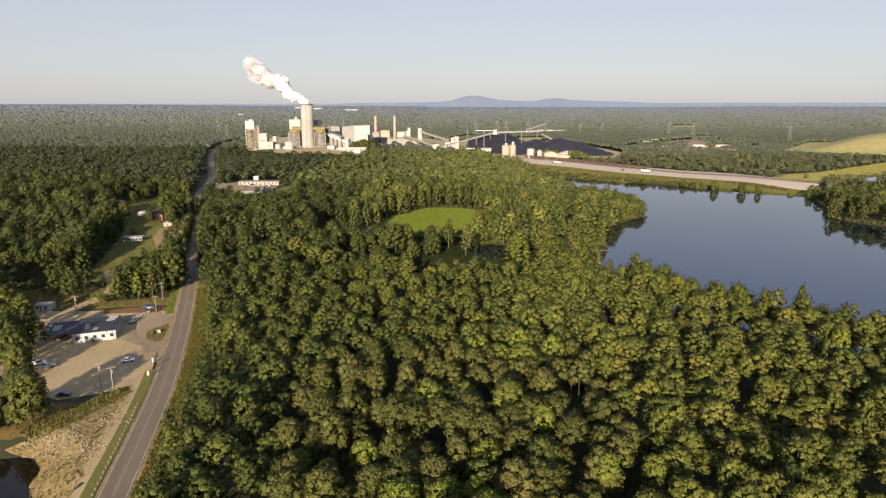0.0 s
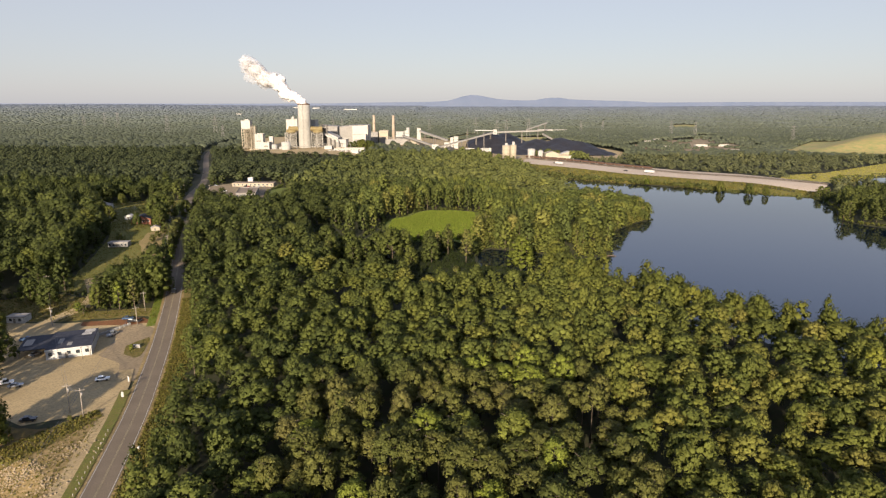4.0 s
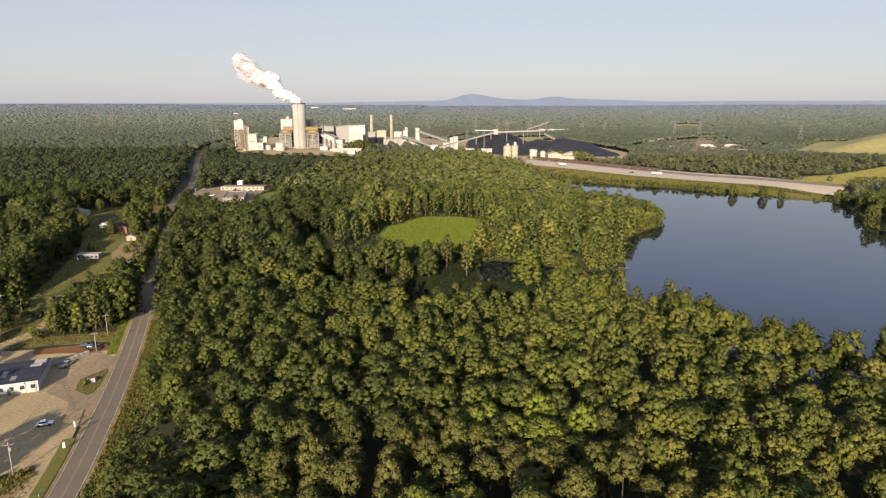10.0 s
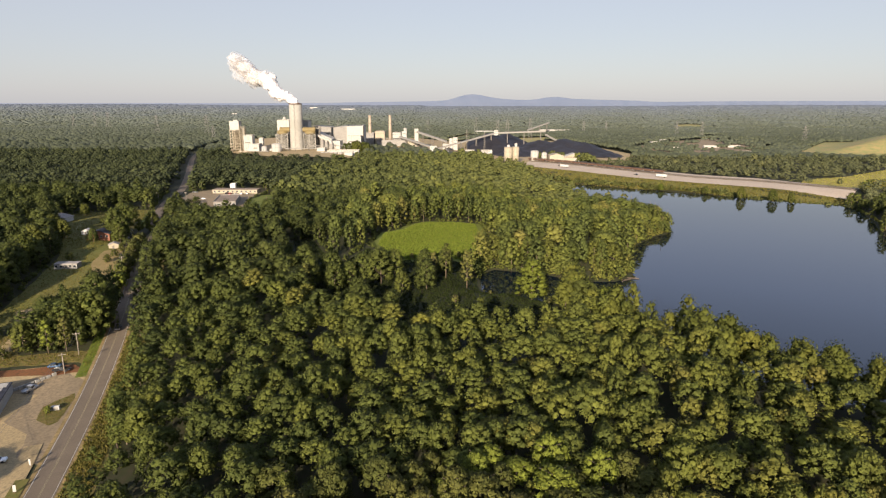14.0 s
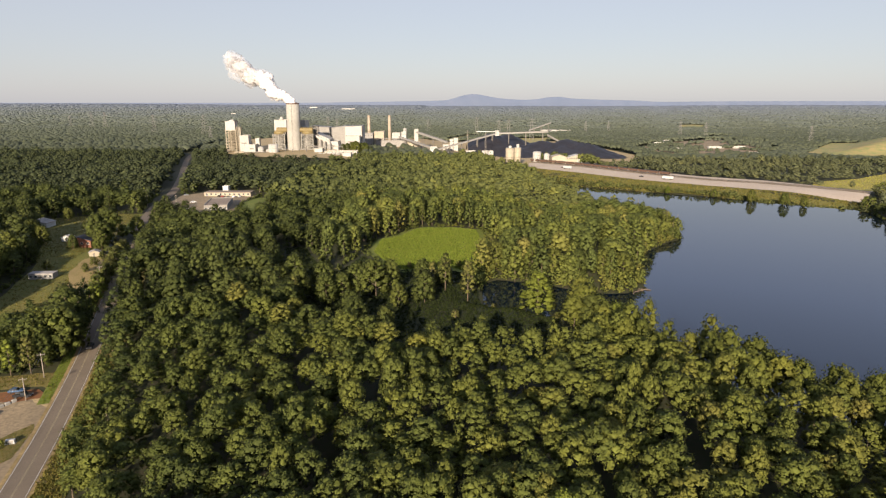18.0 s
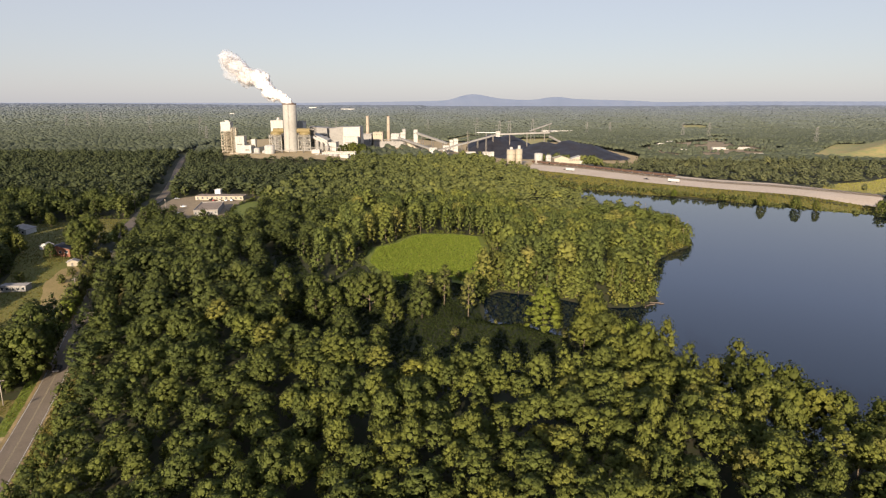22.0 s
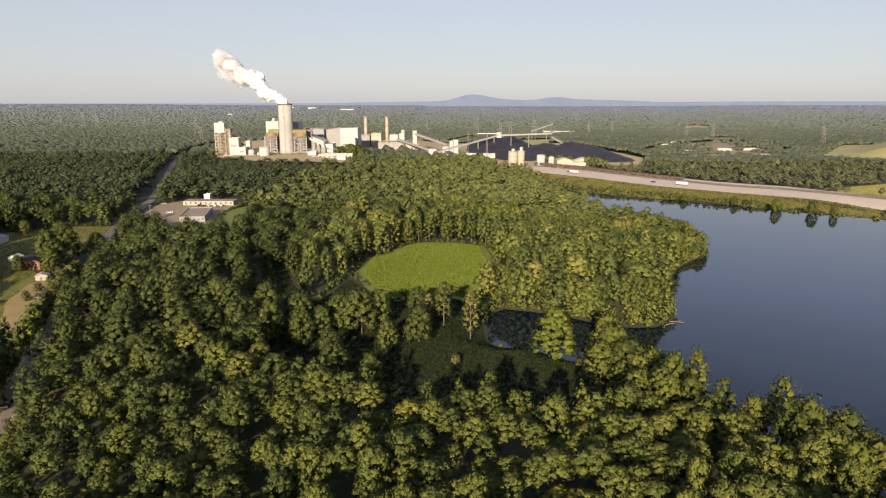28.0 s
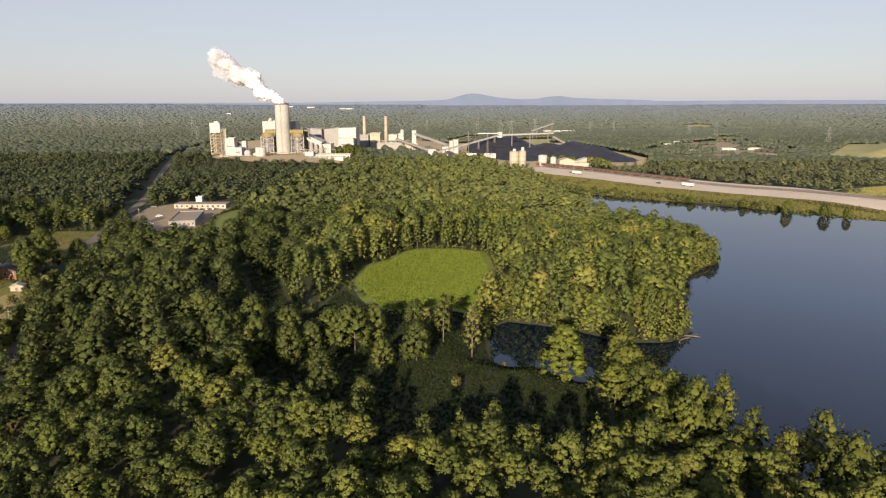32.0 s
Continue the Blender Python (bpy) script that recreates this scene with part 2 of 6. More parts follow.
def away(poly, x, y, closed=True):
    """Distance to a line of points; negative inside a closed one."""
    x, y = np.asarray(x, float), np.asarray(y, float)
    d = np.full(np.broadcast(x, y).shape, 1e9)
    pts = list(poly) + ([poly[0]] if closed else [])
    for (x1, y1), (x2, y2) in zip(pts, pts[1:]):
        dx, dy = x2 - x1, y2 - y1
        k = np.clip(((x - x1) * dx + (y - y1) * dy) / (dx * dx + dy * dy), 0, 1)
        d = np.minimum(d, np.hypot(x - x1 - k * dx, y - y1 - k * dy))
    return np.where(inside(poly, x, y), -d, d) if closed else d


def ground_z(x, y):
    x, y = np.asarray(x, float), np.asarray(y, float)
    west = smooth(20, -70, x)
    base = 0.9 - 4.1 * west + (6.2 + 4.1 * west) * smooth(240, 430, y) - 6.0 * smooth(530, 700, y) * smooth(-175, -110, x)
    base = base + 50 * smooth(1900, 4950, y) + 8 * smooth(1200, 2400, np.abs(x)) * smooth(600, 2200, y)
    base = base + 7.5 * smooth(25, -5, away(PLANT, x, y)) * smooth(20, -60, x) + 3.0 * smooth(25, 0, away(RAILYARD, x, y))
    base = base - 5.6 * smooth(40, 90, x) * smooth(440, 500, y) * smooth(700, 640, y)
    base = base + 3.0 * smooth(-187, -203, x) * smooth(405, 432, y) * smooth(560, 500, y)
    base = base + 26 * smooth(-20, -140, away(HILL, x, y))
    for water, level in WATERS:
        sd = away(water, x, y)
        base = np.where(sd < 0, level + np.maximum(-3.0, sd * 0.3), np.minimum(base, level + 0.02 + np.maximum(sd, 0) * 0.33))
    return base


def mesh_ob(name, verts, faces, mat, parent=None, smooth_faces=False, attrs=None, leans=None):
    me = bpy.data.meshes.new(name)
    verts = np.asarray(verts, np.float32)
    if isinstance(faces, np.ndarray):
        n, k = faces.shape
        me.vertices.add(len(verts))
        me.vertices.foreach_set("co", verts.ravel())
        me.loops.add(n * k)
        me.loops.foreach_set("vertex_index", faces.astype(np.int32).ravel())
        me.polygons.add(n)
        me.polygons.foreach_set("loop_start", np.arange(0, n * k, k, dtype=np.int32))
        me.update(calc_edges=True)
    else:
        me.from_pydata(verts.tolist(), [], faces)
    if attrs is not None:
        a = me.attributes.new("tint", "FLOAT", "POINT")
        a.data.foreach_set("value", np.asarray(attrs, np.float32))
    if leans is not None:
        a = me.attributes.new("lean", "FLOAT_VECTOR", "POINT")
        a.data.foreach_set("vector", np.asarray(leans, np.float32).ravel())
    if smooth_faces:
        me.polygons.foreach_set("use_smooth", np.ones(len(me.polygons), bool))
    me.materials.append(mat)
    ob = new(name, me)
    if parent is not None:
        ob.parent = parent
    return ob


def axis_of(*spans):
    out = []
    for a, b, step in spans:
        out.append(np.arange(a, b, step))
    return np.concatenate(out + [[spans[-1][1]]])


xs = axis_of((-5200, -1200, 200), (-1200, -400, 40), (-400, -160, 12), (-160, -84, 3), (-84, 360, 6), (360, 600, 12), (600, 1300, 50), (1300, 5200, 200))
ys = axis_of((-1500, 0, 150), (0, 90, 15), (90, 210, 3), (210, 840, 6), (840, 1300, 20), (1300, 2600, 60), (2600, 4880, 120))
gx, gy = np.meshgrid(xs, ys)
gz = ground_z(gx, gy)
nx, ny = len(xs), len(ys)
ix = (np.arange(ny - 1)[:, None] * nx + np.arange(nx - 1)[None]).ravel()
tagged(mesh_ob("ground", np.stack([gx, gy, gz], -1).reshape(-1, 3), np.stack([ix, ix + 1, ix + nx + 1, ix + nx], 1), M_GROUND, smooth_faces=True),
       "rolling dark green wooded ground reaching the horizon", "ground", kind="structure")


def flat_patch(name, poly, z, mat, label, category):
    bm = bmesh.new()
    f = bm.faces.new([bm.verts.new((x, y, z)) for x, y in poly])
    bmesh.ops.triangulate(bm, faces=[f])
    bmesh.ops.recalc_face_normals(bm, faces=bm.faces)
    if sum(q.normal.z for q in bm.faces) < 0:
        bmesh.ops.reverse_faces(bm, faces=bm.faces)
    me = bpy.data.meshes.new(name)
    bm.to_mesh(me)
    bm.free()
    me.materials.append(mat)
    return tagged(new(name, me), label, category, kind="structure")


def grown(poly, d):
    """A closed line of points moved outwards by d."""
    out, n = [], len(poly)
    area = sum(poly[i][0] * poly[(i + 1) % n][1] - poly[(i + 1) % n][0] * poly[i][1] for i in range(n))
    s = d if area > 0 else -d
    for i in range(n):
        a, b = Vector(poly[i - 1]), Vector(poly[(i + 1) % n])
        t = (b - a).normalized()
        out.append((poly[i][0] + t.y * s, poly[i][1] - t.x * s))
    return out


flat_patch("water_lake", grown(LAKE, 2.0), 0.0, M_WATER, "calm dark blue lake mirroring sky and shore trees", "lake")
def pond_build(n, l, b):
    l.new(ramp_of(n, l, noise_of(n, l, 0.3, 3), [(0.3, (0.006, 0.005, 0.003)), (0.7, (0.010, 0.008, 0.005))]), b.inputs["Base Color"])


M_MURK = material("murky_water", pond_build, 0.04, 0.0, 0.12)
flat_patch("water_pond", grown(POND, 1.0), -6.2, M_MURK, "small dark still pond below a rubble bank", "pond")
flat_patch("water_far_pond", grown(POND_FAR, 2.0), 0.0, M_WATER, "pale pond beyond the golden meadow", "pond")


def dense(poly, step, closed=True, jitter=0.0, seed=1):
    rng = random.Random(seed)
    pts, out = list(poly) + ([poly[0]] if closed else []), []
    for (x1, y1), (x2, y2) in zip(pts, pts[1:]):
        n = max(1, int(math.hypot(x2 - x1, y2 - y1) / step))
        out += [(x1 + (x2 - x1) * i / n + rng.uniform(-jitter, jitter), y1 + (y2 - y1) * i / n + rng.uniform(-jitter, jitter)) for i in range(n)]
    return out if closed else out + [pts[-1]]


def draped(name, poly, lift, mat, label, category, step=6.0, jitter=0.5, cell=8.0, kind="structure"):
    """A patch of ground cover that follows the terrain."""
    from mathutils.geometry import delaunay_2d_cdt
    rim = dense(poly, step, True, jitter, len(name))
    px, py = np.array(rim).T
    qx, qy = np.meshgrid(np.arange(px.min(), px.max(), cell), np.arange(py.min(), py.max(), cell))
    keep = away(rim, qx, qy) < -cell * 0.4
    pts = [Vector(p) for p in rim] + [Vector(p) for p in zip(qx[keep].tolist(), qy[keep].tolist())]
    n = len(rim)
    v, _, f, *_ = delaunay_2d_cdt(pts, [(i, (i + 1) % n) for i in range(n)], [], 1, 1e-4)
    v = np.array([tuple(p) for p in v])
    z = ground_z(v[:, 0], v[:, 1]) + lift
    faces = [list(t) for t in f]
    faces = [t if (v[t[1]][0] - v[t[0]][0]) * (v[t[2]][1] - v[t[0]][1]) - (v[t[1]][1] - v[t[0]][1]) * (v[t[2]][0] - v[t[0]][0]) > 0 else t[::-1] for t in faces]
    ob = mesh_ob(name, np.c_[v, z], faces, mat, smooth_faces=True)
    return tagged(ob, label, category, kind=kind)


def spline(pts, step):
    """A smooth line through points, at even steps."""
    out = []
    p = [pts[0]] + list(pts) + [pts[-1]]
    for i in range(1, len(p) - 2):
        a, b, c, d = (np.array(q, float) for q in p[i - 1:i + 3])
        n = max(1, int(np.linalg.norm(c - b) / step))
        for k in range(n):
            t = k / n
            out.append(0.5 * (2 * b + (c - a) * t + (2 * a - 5 * b + 4 * c - d) * t * t + (3 * b - a - 3 * c + d) * t ** 3))
    out.append(np.array(pts[-1], float))
    return np.array(out)


def strip(name, line, off, width, lift, mat, label="", category="", parent=None, kind="structure"):
    """A band along a line on the terrain, off metres to its right."""
    t = np.gradient(line, axis=0)
    t /= np.linalg.norm(t, axis=1)[:, None]
    nrm = np.c_[t[:, 1], -t[:, 0]]
    a, b = line + nrm * (off - width / 2), line + nrm * (off + width / 2)
    v = np.concatenate([np.c_[a, ground_z(a[:, 0], a[:, 1]) + lift], np.c_[b, ground_z(b[:, 0], b[:, 1]) + lift]])
    n = len(line)
    i = np.arange(n - 1)
    ob = mesh_ob(name, v, np.stack([i, i + n, i + n + 1, i + 1], 1), mat, parent, True)
    return tagged(ob, label, category, kind=kind) if label else ob


ROAD = spline([(-20, -100), (-47.1, 0), (-64.9, 73.2), (-79.9, 135.4), (-85.3, 159.6), (-92.9, 191.5), (-100.4, 217.9), (-108.9, 246), (-122.6, 288.8), (-130.5, 312.3), (-148.7, 364.1), (-179, 447), (-224, 573),
               (-246, 662), (-267, 727), (-303, 829), (-331, 905), (-385, 1063), (-425, 1240), (-440, 1500)], 6)
road = strip("road", ROAD, 0, 7.2, 0.20, M_ASPHALT, "worn grey two-lane asphalt road", "road")
NEARROAD = ROAD[ROAD[:, 1] > 60]
NEARROAD = NEARROAD[NEARROAD[:, 1] < 480]
M_LINE = mottled("worn_road_paint", 0.3, 4.0, (0.42, 0.40, 0.36), (0.52, 0.50, 0.45), (0.26, 0.25, 0.22))
M_LINEY = mottled("worn_yellow_paint", 0.3, 4.0, (0.26, 0.22, 0.13), (0.30, 0.25, 0.15), (0.2, 0.18, 0.13))
for side in (-1, 1):
    strip("edge_line", NEARROAD, side * 3.25, 0.14, 0.225, M_LINE, "worn white edge line", "road marking")
    strip("centre_line", NEARROAD, side * 0.14, 0.11, 0.225, M_LINEY, "faded yellow centre line", "road marking")
    strip("shoulder", NEARROAD, side * 4.0, 1.3, 0.15, M_DIRT, "narrow sandy road shoulder", "road shoulder")
strip("verge", NEARROAD, 8.4, 8.0, 0.12, M_BANK, "uncut olive grass verge along the road", "grass verge")
strip("verge_far_side", ROAD[(ROAD[:, 1] > 60) & (ROAD[:, 1] < 214)], -6.1, 3.2, 0.30, M_LAWN, "mown grass verge with a row of posts", "grass verge")
strip("verge_wood_side", ROAD[(ROAD[:, 1] > 268) & (ROAD[:, 1] < 560)], -6.2, 3.8, 0.14, M_GRASS, "shaded grass verge along the road", "grass verge")
draped("field", grown(FIELD, 4.0), 0.1, M_GRASS, "bright green grass clearing in the woods", "field")
draped("railyard_ground", RAILYARD, 0.2, M_RAIL, "long pale gravel rail yard embankment", "rail yard", cell=20)
draped("yard_ground", YARD, 0.06, M_GRAVEL, "pale gravel yard with dark oily patches", "yard", cell=5)
APRON = [(-104.7, 216.6), (-110.3, 236.5), (-119.8, 266.6), (-132, 274.4), (-142.7, 264.6), (-143, 257.7), (-129.4, 256.7), (-129.7, 239.5), (-117.2, 232.2), (-113, 219.7)]
draped("yard_apron", APRON, 0.10, M_YARD, "dark oil-stained gravel apron beside the road", "yard", step=3, cell=4)
ISLAND = [(-123.3, 248.8), (-118.4, 257.7), (-116.4, 254.8), (-113, 239.5), (-114.5, 236.9), (-120.3, 240.6)]
draped("grass_island", ISLAND, 0.14, M_BANK, "small mown grass island in the apron", "lawn", step=2, jitter=0.2, cell=3)
DIRT = [(-106.8, 133), (-90.7, 133.9), (-92.1, 143.9), (-96.7, 170), (-100.9, 190.2), (-107, 190.9), (-109.9, 175.9), (-114, 165.3), (-123.4, 160), (-117.2, 157.9), (-108.9, 151.8), (-106.9, 143.5), (-99.8, 134.4)]
draped("dirt_bank", DIRT, 0.20, M_DIRT, "bare tan dirt bank above the pond", "dirt", step=2, cell=2.5)
TRACK = spline([(-83.7, 108.8), (-89.2, 134), (-95.6, 164.7), (-99.8, 184.2), (-105.6, 208), (-111.9, 226)], 4)
strip("gravel_track", TRACK, 0, 4.6, 0.26, M_GRAVEL, "pale worn gravel track beside the road", "track")
SIDETURF = [(-156.9, 104.6), (-133.9, 104.6), (-138.1, 167.4), (-123.4, 163.2), (-114, 167.4), (-110.9, 184.2), (-125.5, 185.1), (-148.5, 197.7), (-184.1, 223.8), (-184.1, 198.7), (-156.9, 175.7)]
draped("side_turf", SIDETURF, 0.14, M_SIDE, "brown grass under trees beside the pond", "grass", step=2, cell=3)
BRUSH = [(-123.4, 166.3), (-118.2, 178.9), (-110.9, 189.4), (-106, 196.3), (-102.3, 191.9), (-107, 179.4), (-110.9, 169.5), (-116.1, 162.1)]
draped("brush_bank", BRUSH, 0.30, M_BANK, "rough grass and weeds under the utility poles", "grass", step=2, cell=3)
REDBANK = [(-153.8, 273.4), (-129.7, 279.2), (-124.7, 273.4), (-131.1, 270.5), (-141.5, 270), (-153, 269.5)]
draped("red_bank", REDBANK, 0.12, M_RED, "bare red clay bank behind the office", "dirt", step=3, cell=4)
TURF = [(-187.1, 274.4), (-163.2, 274.4), (-129.7, 281.1), (-123.6, 275.3), (-128.2, 291.6), (-155.4, 285.9), (-165, 301.1), (-187.2, 308.6), (-206.3, 299.2), (-199.3, 278.2)]
draped("rough_turf", TURF, 0.06, M_BANK, "rough turf between the yard and the pines", "grass", step=3, cell=5)
DRIVE = spline([(-184.1, 214.4), (-159, 228), (-153.8, 242.7), (-166.8, 260.7), (-169.5, 272.4), (-163.5, 289.7), (-164.9, 302.9), (-170.4, 314.2), (-179.9, 329.1)], 3)
strip("gravel_drive", DRIVE, 0, 6.5, 0.16, M_GRAVEL, "pale curving gravel drive", "drive")
draped("bank_grass", BANK, 0.12, M_LAWN, "green grassy bank between lake and rail yard", "bank", cell=12)
draped("meadow", MEADOW, 0.15, M_DRYGRASS, "golden yellow dry meadow", "meadow", cell=25)
draped("landfill", HILL, 3.0, M_HILL, "tan and green grassed slope", "hillside", cell=18)
draped("plant_ground", PLANT, 0.5, M_GRAVEL, "worn gravel yard of the power plant", "yard", cell=30)
draped("lawn", LAWN, 0.1, M_LAWN, "mown lawn round scattered houses", "lawn", cell=10)
GARDEN = [(-153, 347), (-160, 352), (-170, 366), (-184, 391), (-190, 416), (-182, 427), (-174, 402), (-166, 380), (-158, 361)]
M_GARDEN = mottled("garden_soil", 0.15, 1.5, (0.205, 0.145, 0.062), (0.245, 0.175, 0.080), (0.135, 0.125, 0.040), bump=0.6)
draped("garden", GARDEN, 0.42, M_GARDEN, "tan ploughed garden rows on the lawn", "garden", step=4, cell=6)
draped("shed_yard", SHEDYARD, 0.12, M_YARD, "paved yard round the long shed", "yard", cell=10)
draped("shed_lawn", SHEDFRONT, 0.08, M_GRASS, "rough grass before the sheds", "grass", cell=10)
draped("ash_yard", ASHYARD, 0.3, M_YARD, "dark grey ash storage yard", "yard", cell=30)
draped("wetland", WETLAND, 0.06, M_MARSH_SHADE, "green marsh grass beside the cove with painted-in shade", "marsh", cell=6)
CLEARINGS = [[(796, 2457), (965, 2594), (1038, 2469), (855, 2096), (705, 2090)], [(623, 1752), (744, 1821), (795, 1758), (704, 1585), (577, 1581)],
             [(159, 1617), (268, 1685), (226, 1477), (158, 1443)], [(-2, 1560), (70, 1798), (109, 1744), (22, 1520)]]
CLEARINGS[:2] = [[(sum(q[0] for q in p) / 5 + 0.45 * (x - sum(q[0] for q in p) / 5), sum(q[1] for q in p) / 5 + 0.5 * (y - sum(q[1] for q in p) / 5)) for x, y in p] for p in CLEARINGS[:2]]
for poly in CLEARINGS:
    draped("clearing", poly, 1.2, M_HILL, "pale grassy clearing among far woods", "clearing", step=30, jitter=8, cell=40)
RIDGE = [(-6000, 75), (-2063, 76), (-958, 78), (-703, 82), (-363, 87), (-108, 91), (40, 100), (125, 125), (210, 141), (294, 133), (401, 113), (571, 101),
         (698, 105), (761, 117), (867, 122), (952, 110), (1164, 102), (1462, 94), (1611, 87), (2183, 91), (3319, 93), (6000, 90)]
rl = spline(RIDGE, 40)
rv = np.concatenate([np.c_[rl[:, 0], np.full(len(rl), 4890.0), rl[:, 1]], np.c_[rl[:, 0], np.full(len(rl), 4870.0), np.full(len(rl), -20.0)]])
ri = np.arange(len(rl) - 1)
tagged(mesh_ob("backdrop_ridge", rv, np.stack([ri, ri + len(rl), ri + len(rl) + 1, ri + 1], 1), M_RIDGE_HAZE, smooth_faces=True),
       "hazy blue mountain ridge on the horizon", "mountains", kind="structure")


# ---------------------------------------------------------------- trees
def icosphere(level):
    bm = bmesh.new()
    bmesh.ops.create_icosphere(bm, subdivisions=level, radius=1)
    v = np.array([p.co[:] for p in bm.verts])
    f = np.array([[q.index for q in p.verts] for p in bm.faces])
    bm.free()
    return v, f


ICO = {k: icosphere(k) for k in (1, 2, 3)}


HEART = {8: (np.array([(1, 0, 0), (0, 1, 0), (-1, 0, 0), (0, -1, 0), (0, 0, 1), (0, 0, -1)], float),
             np.array([(0, 1, 4), (1, 2, 4), (2, 3, 4), (3, 0, 4), (1, 0, 5), (2, 1, 5), (3, 2, 5), (0, 3, 5)])), 20: ICO[1]}


def crown(seed, tufts, per, leaf, r=3.4, low=8.5, top=16.5, size=1.15, taper=0.0, squash=0.85, heart=20, loose=0.42):
    """A lobed dome of overlapping leafy tufts, each a solid heart with loose leaves on it. taper: how far it narrows to its top."""
    rng = np.random.default_rng(seed)
    h = top - low
    k = np.arange(tufts) + 0.5
    cz = 1 - 1.5 * k / tufts
    a = k * 2.39996 + rng.uniform(-0.3, 0.3, tufts)
    ring = np.maximum(0.03, 1 - np.abs(cz) ** 2.2) ** 0.5
    ph = rng.uniform(0, 6, 3)
    lobes = 0.82 + 0.13 * np.sin(2 * a + ph[0]) + 0.10 * np.sin(3 * a + ph[1]) + rng.uniform(-0.07, 0.07, tufts)
    narrow = 1 - taper * (cz + 0.5) / 1.5
    rise = 0.94 + 0.08 * np.sin(2 * a + ph[2]) + rng.uniform(-0.05, 0.05, tufts)
    c = np.stack([np.cos(a) * ring * (r - 0.5 * size) * narrow * lobes, np.sin(a) * ring * (r - 0.5 * size) * narrow * lobes, low + h * 0.36 + (h * 0.64 - 0.7 * size) * cz * rise], 1)
    rad = size * rng.uniform(0.72, 1.3, tufts)
    out = np.stack([np.cos(a) * ring, np.sin(a) * ring, 0.5 + 0.9 * cz], 1)
    d = rng.normal(size=(tufts * per, 3)) + np.repeat(out, per, 0) * 0.9
    d /= np.linalg.norm(d, axis=1)[:, None]
    n = len(d)
    p = np.repeat(c, per, 0) + d * np.repeat(rad, per)[:, None] * [1, 1, squash] * rng.uniform(0.85, 1.3, (n, 1))
    nrm = d + rng.normal(size=(n, 3)) * 0.4
    nrm /= np.linalg.norm(nrm, axis=1)[:, None]
    u = np.cross(nrm, rng.normal(size=(n, 3)))
    u /= np.linalg.norm(u, axis=1)[:, None]
    w = np.cross(nrm, u)
    q = leaf * rng.uniform(0.6, 1.35, (n, 1))
    tri = np.stack([p + u * q, p - u * q * 0.6 + w * q * 0.75, p - u * q * 0.55 - w * q * 0.8], 1).reshape(-1, 3)
    mid = np.array([0, 0, low + h * 0.3])
    span = np.array([r, r, h * 0.6])
    lean = np.repeat((p - mid) / span * 0.8 + d * 0.7 + rng.normal(size=(n, 3)) * loose, 3, 0)
    hv, hf = HEART[heart]
    m = len(hv)
    spin = rng.uniform(0, 6.28, tufts)
    cs, sn = np.cos(spin)[:, None], np.sin(spin)[:, None]
    hd = np.stack([hv[:, 0] * cs - hv[:, 1] * sn, hv[:, 0] * sn + hv[:, 1] * cs, np.broadcast_to(hv[:, 2], (tufts, m))], -1)
    hp = c[:, None] + hd * rad[:, None, None] * np.array([1.0, 1.0, squash]) * rng.uniform(0.45, 0.88, (tufts, m, 1))
    hl = (hp - mid) / span * 0.7 + hd * 0.7 + rng.normal(size=hd.shape) * loose * 0.9
    verts = np.concatenate([tri, hp.reshape(-1, 3)])
    faces = np.concatenate([np.arange(n * 3).reshape(-1, 3), (hf[None] + n * 3 + np.arange(tufts)[:, None, None] * m).reshape(-1, 3)])
    lean = np.concatenate([lean, hl.reshape(-1, 3)])
    return verts, faces, lean / np.linalg.norm(lean, axis=1)[:, None]


def dome(seed, r, top, level=2, flat=0.5):
    """A far crown: a lumpy cap of few faces."""
    rng = np.random.default_rng(seed)
    iv, jf = ICO[level]
    up = jf[(iv[jf][:, :, 2].mean(1) > -0.15)]
    v = iv * [r, r, top * 0.62] * rng.uniform(0.82, 1.12, (len(iv), 1)) + [0, 0, top * 0.38]
    used = np.unique(up)
    back = np.zeros(len(iv), int)
    back[used] = np.arange(len(used))
    ln = iv[used] + [0, 0, flat] + rng.normal(size=(len(used), 3)) * 0.18
    return v[used], back[up], ln / np.linalg.norm(ln, axis=1)[:, None]


def scatter(x0, x1, y0, y1, step, seed, jitter=0.4):
    rng = np.random.default_rng(seed)
    x, y = np.meshgrid(np.arange(x0, x1, step), np.arange(y0, y1, step))
    x = x + (np.arange(x.shape[0])[:, None] % 2) * step * 0.5
    return (x + rng.uniform(-jitter, jitter, x.shape) * step).ravel(), (y + rng.uniform(-jitter, jitter, y.shape) * step).ravel()


SIDE = [(-152.7, 62.8), (-73.2, 62.8), (-101.4, 195.4), (-146.4, 204), (-184.1, 232.2), (-179.9, 205), (-154.8, 179.9)]
CLEAR = [(FIELD, 4), (RAILYARD, 4), (YARD, 4), (MEADOW, 0), (HILL, 0), (PLANT, 3), (LAWN, 1), (SHEDYARD, 3), (WETLAND, 2.5), (LAKE, 1.0), (POND, 6), (POND_FAR, 1),
         (BANK, 2), (ASHYARD, 3), (DIRT, 2), (TURF, 1), (SIDE, 0), (SHEDFRONT, 0)] + [(poly, 2) for poly in CLEARINGS]
ROADLINE = [tuple(p) for p in ROAD[::3]]


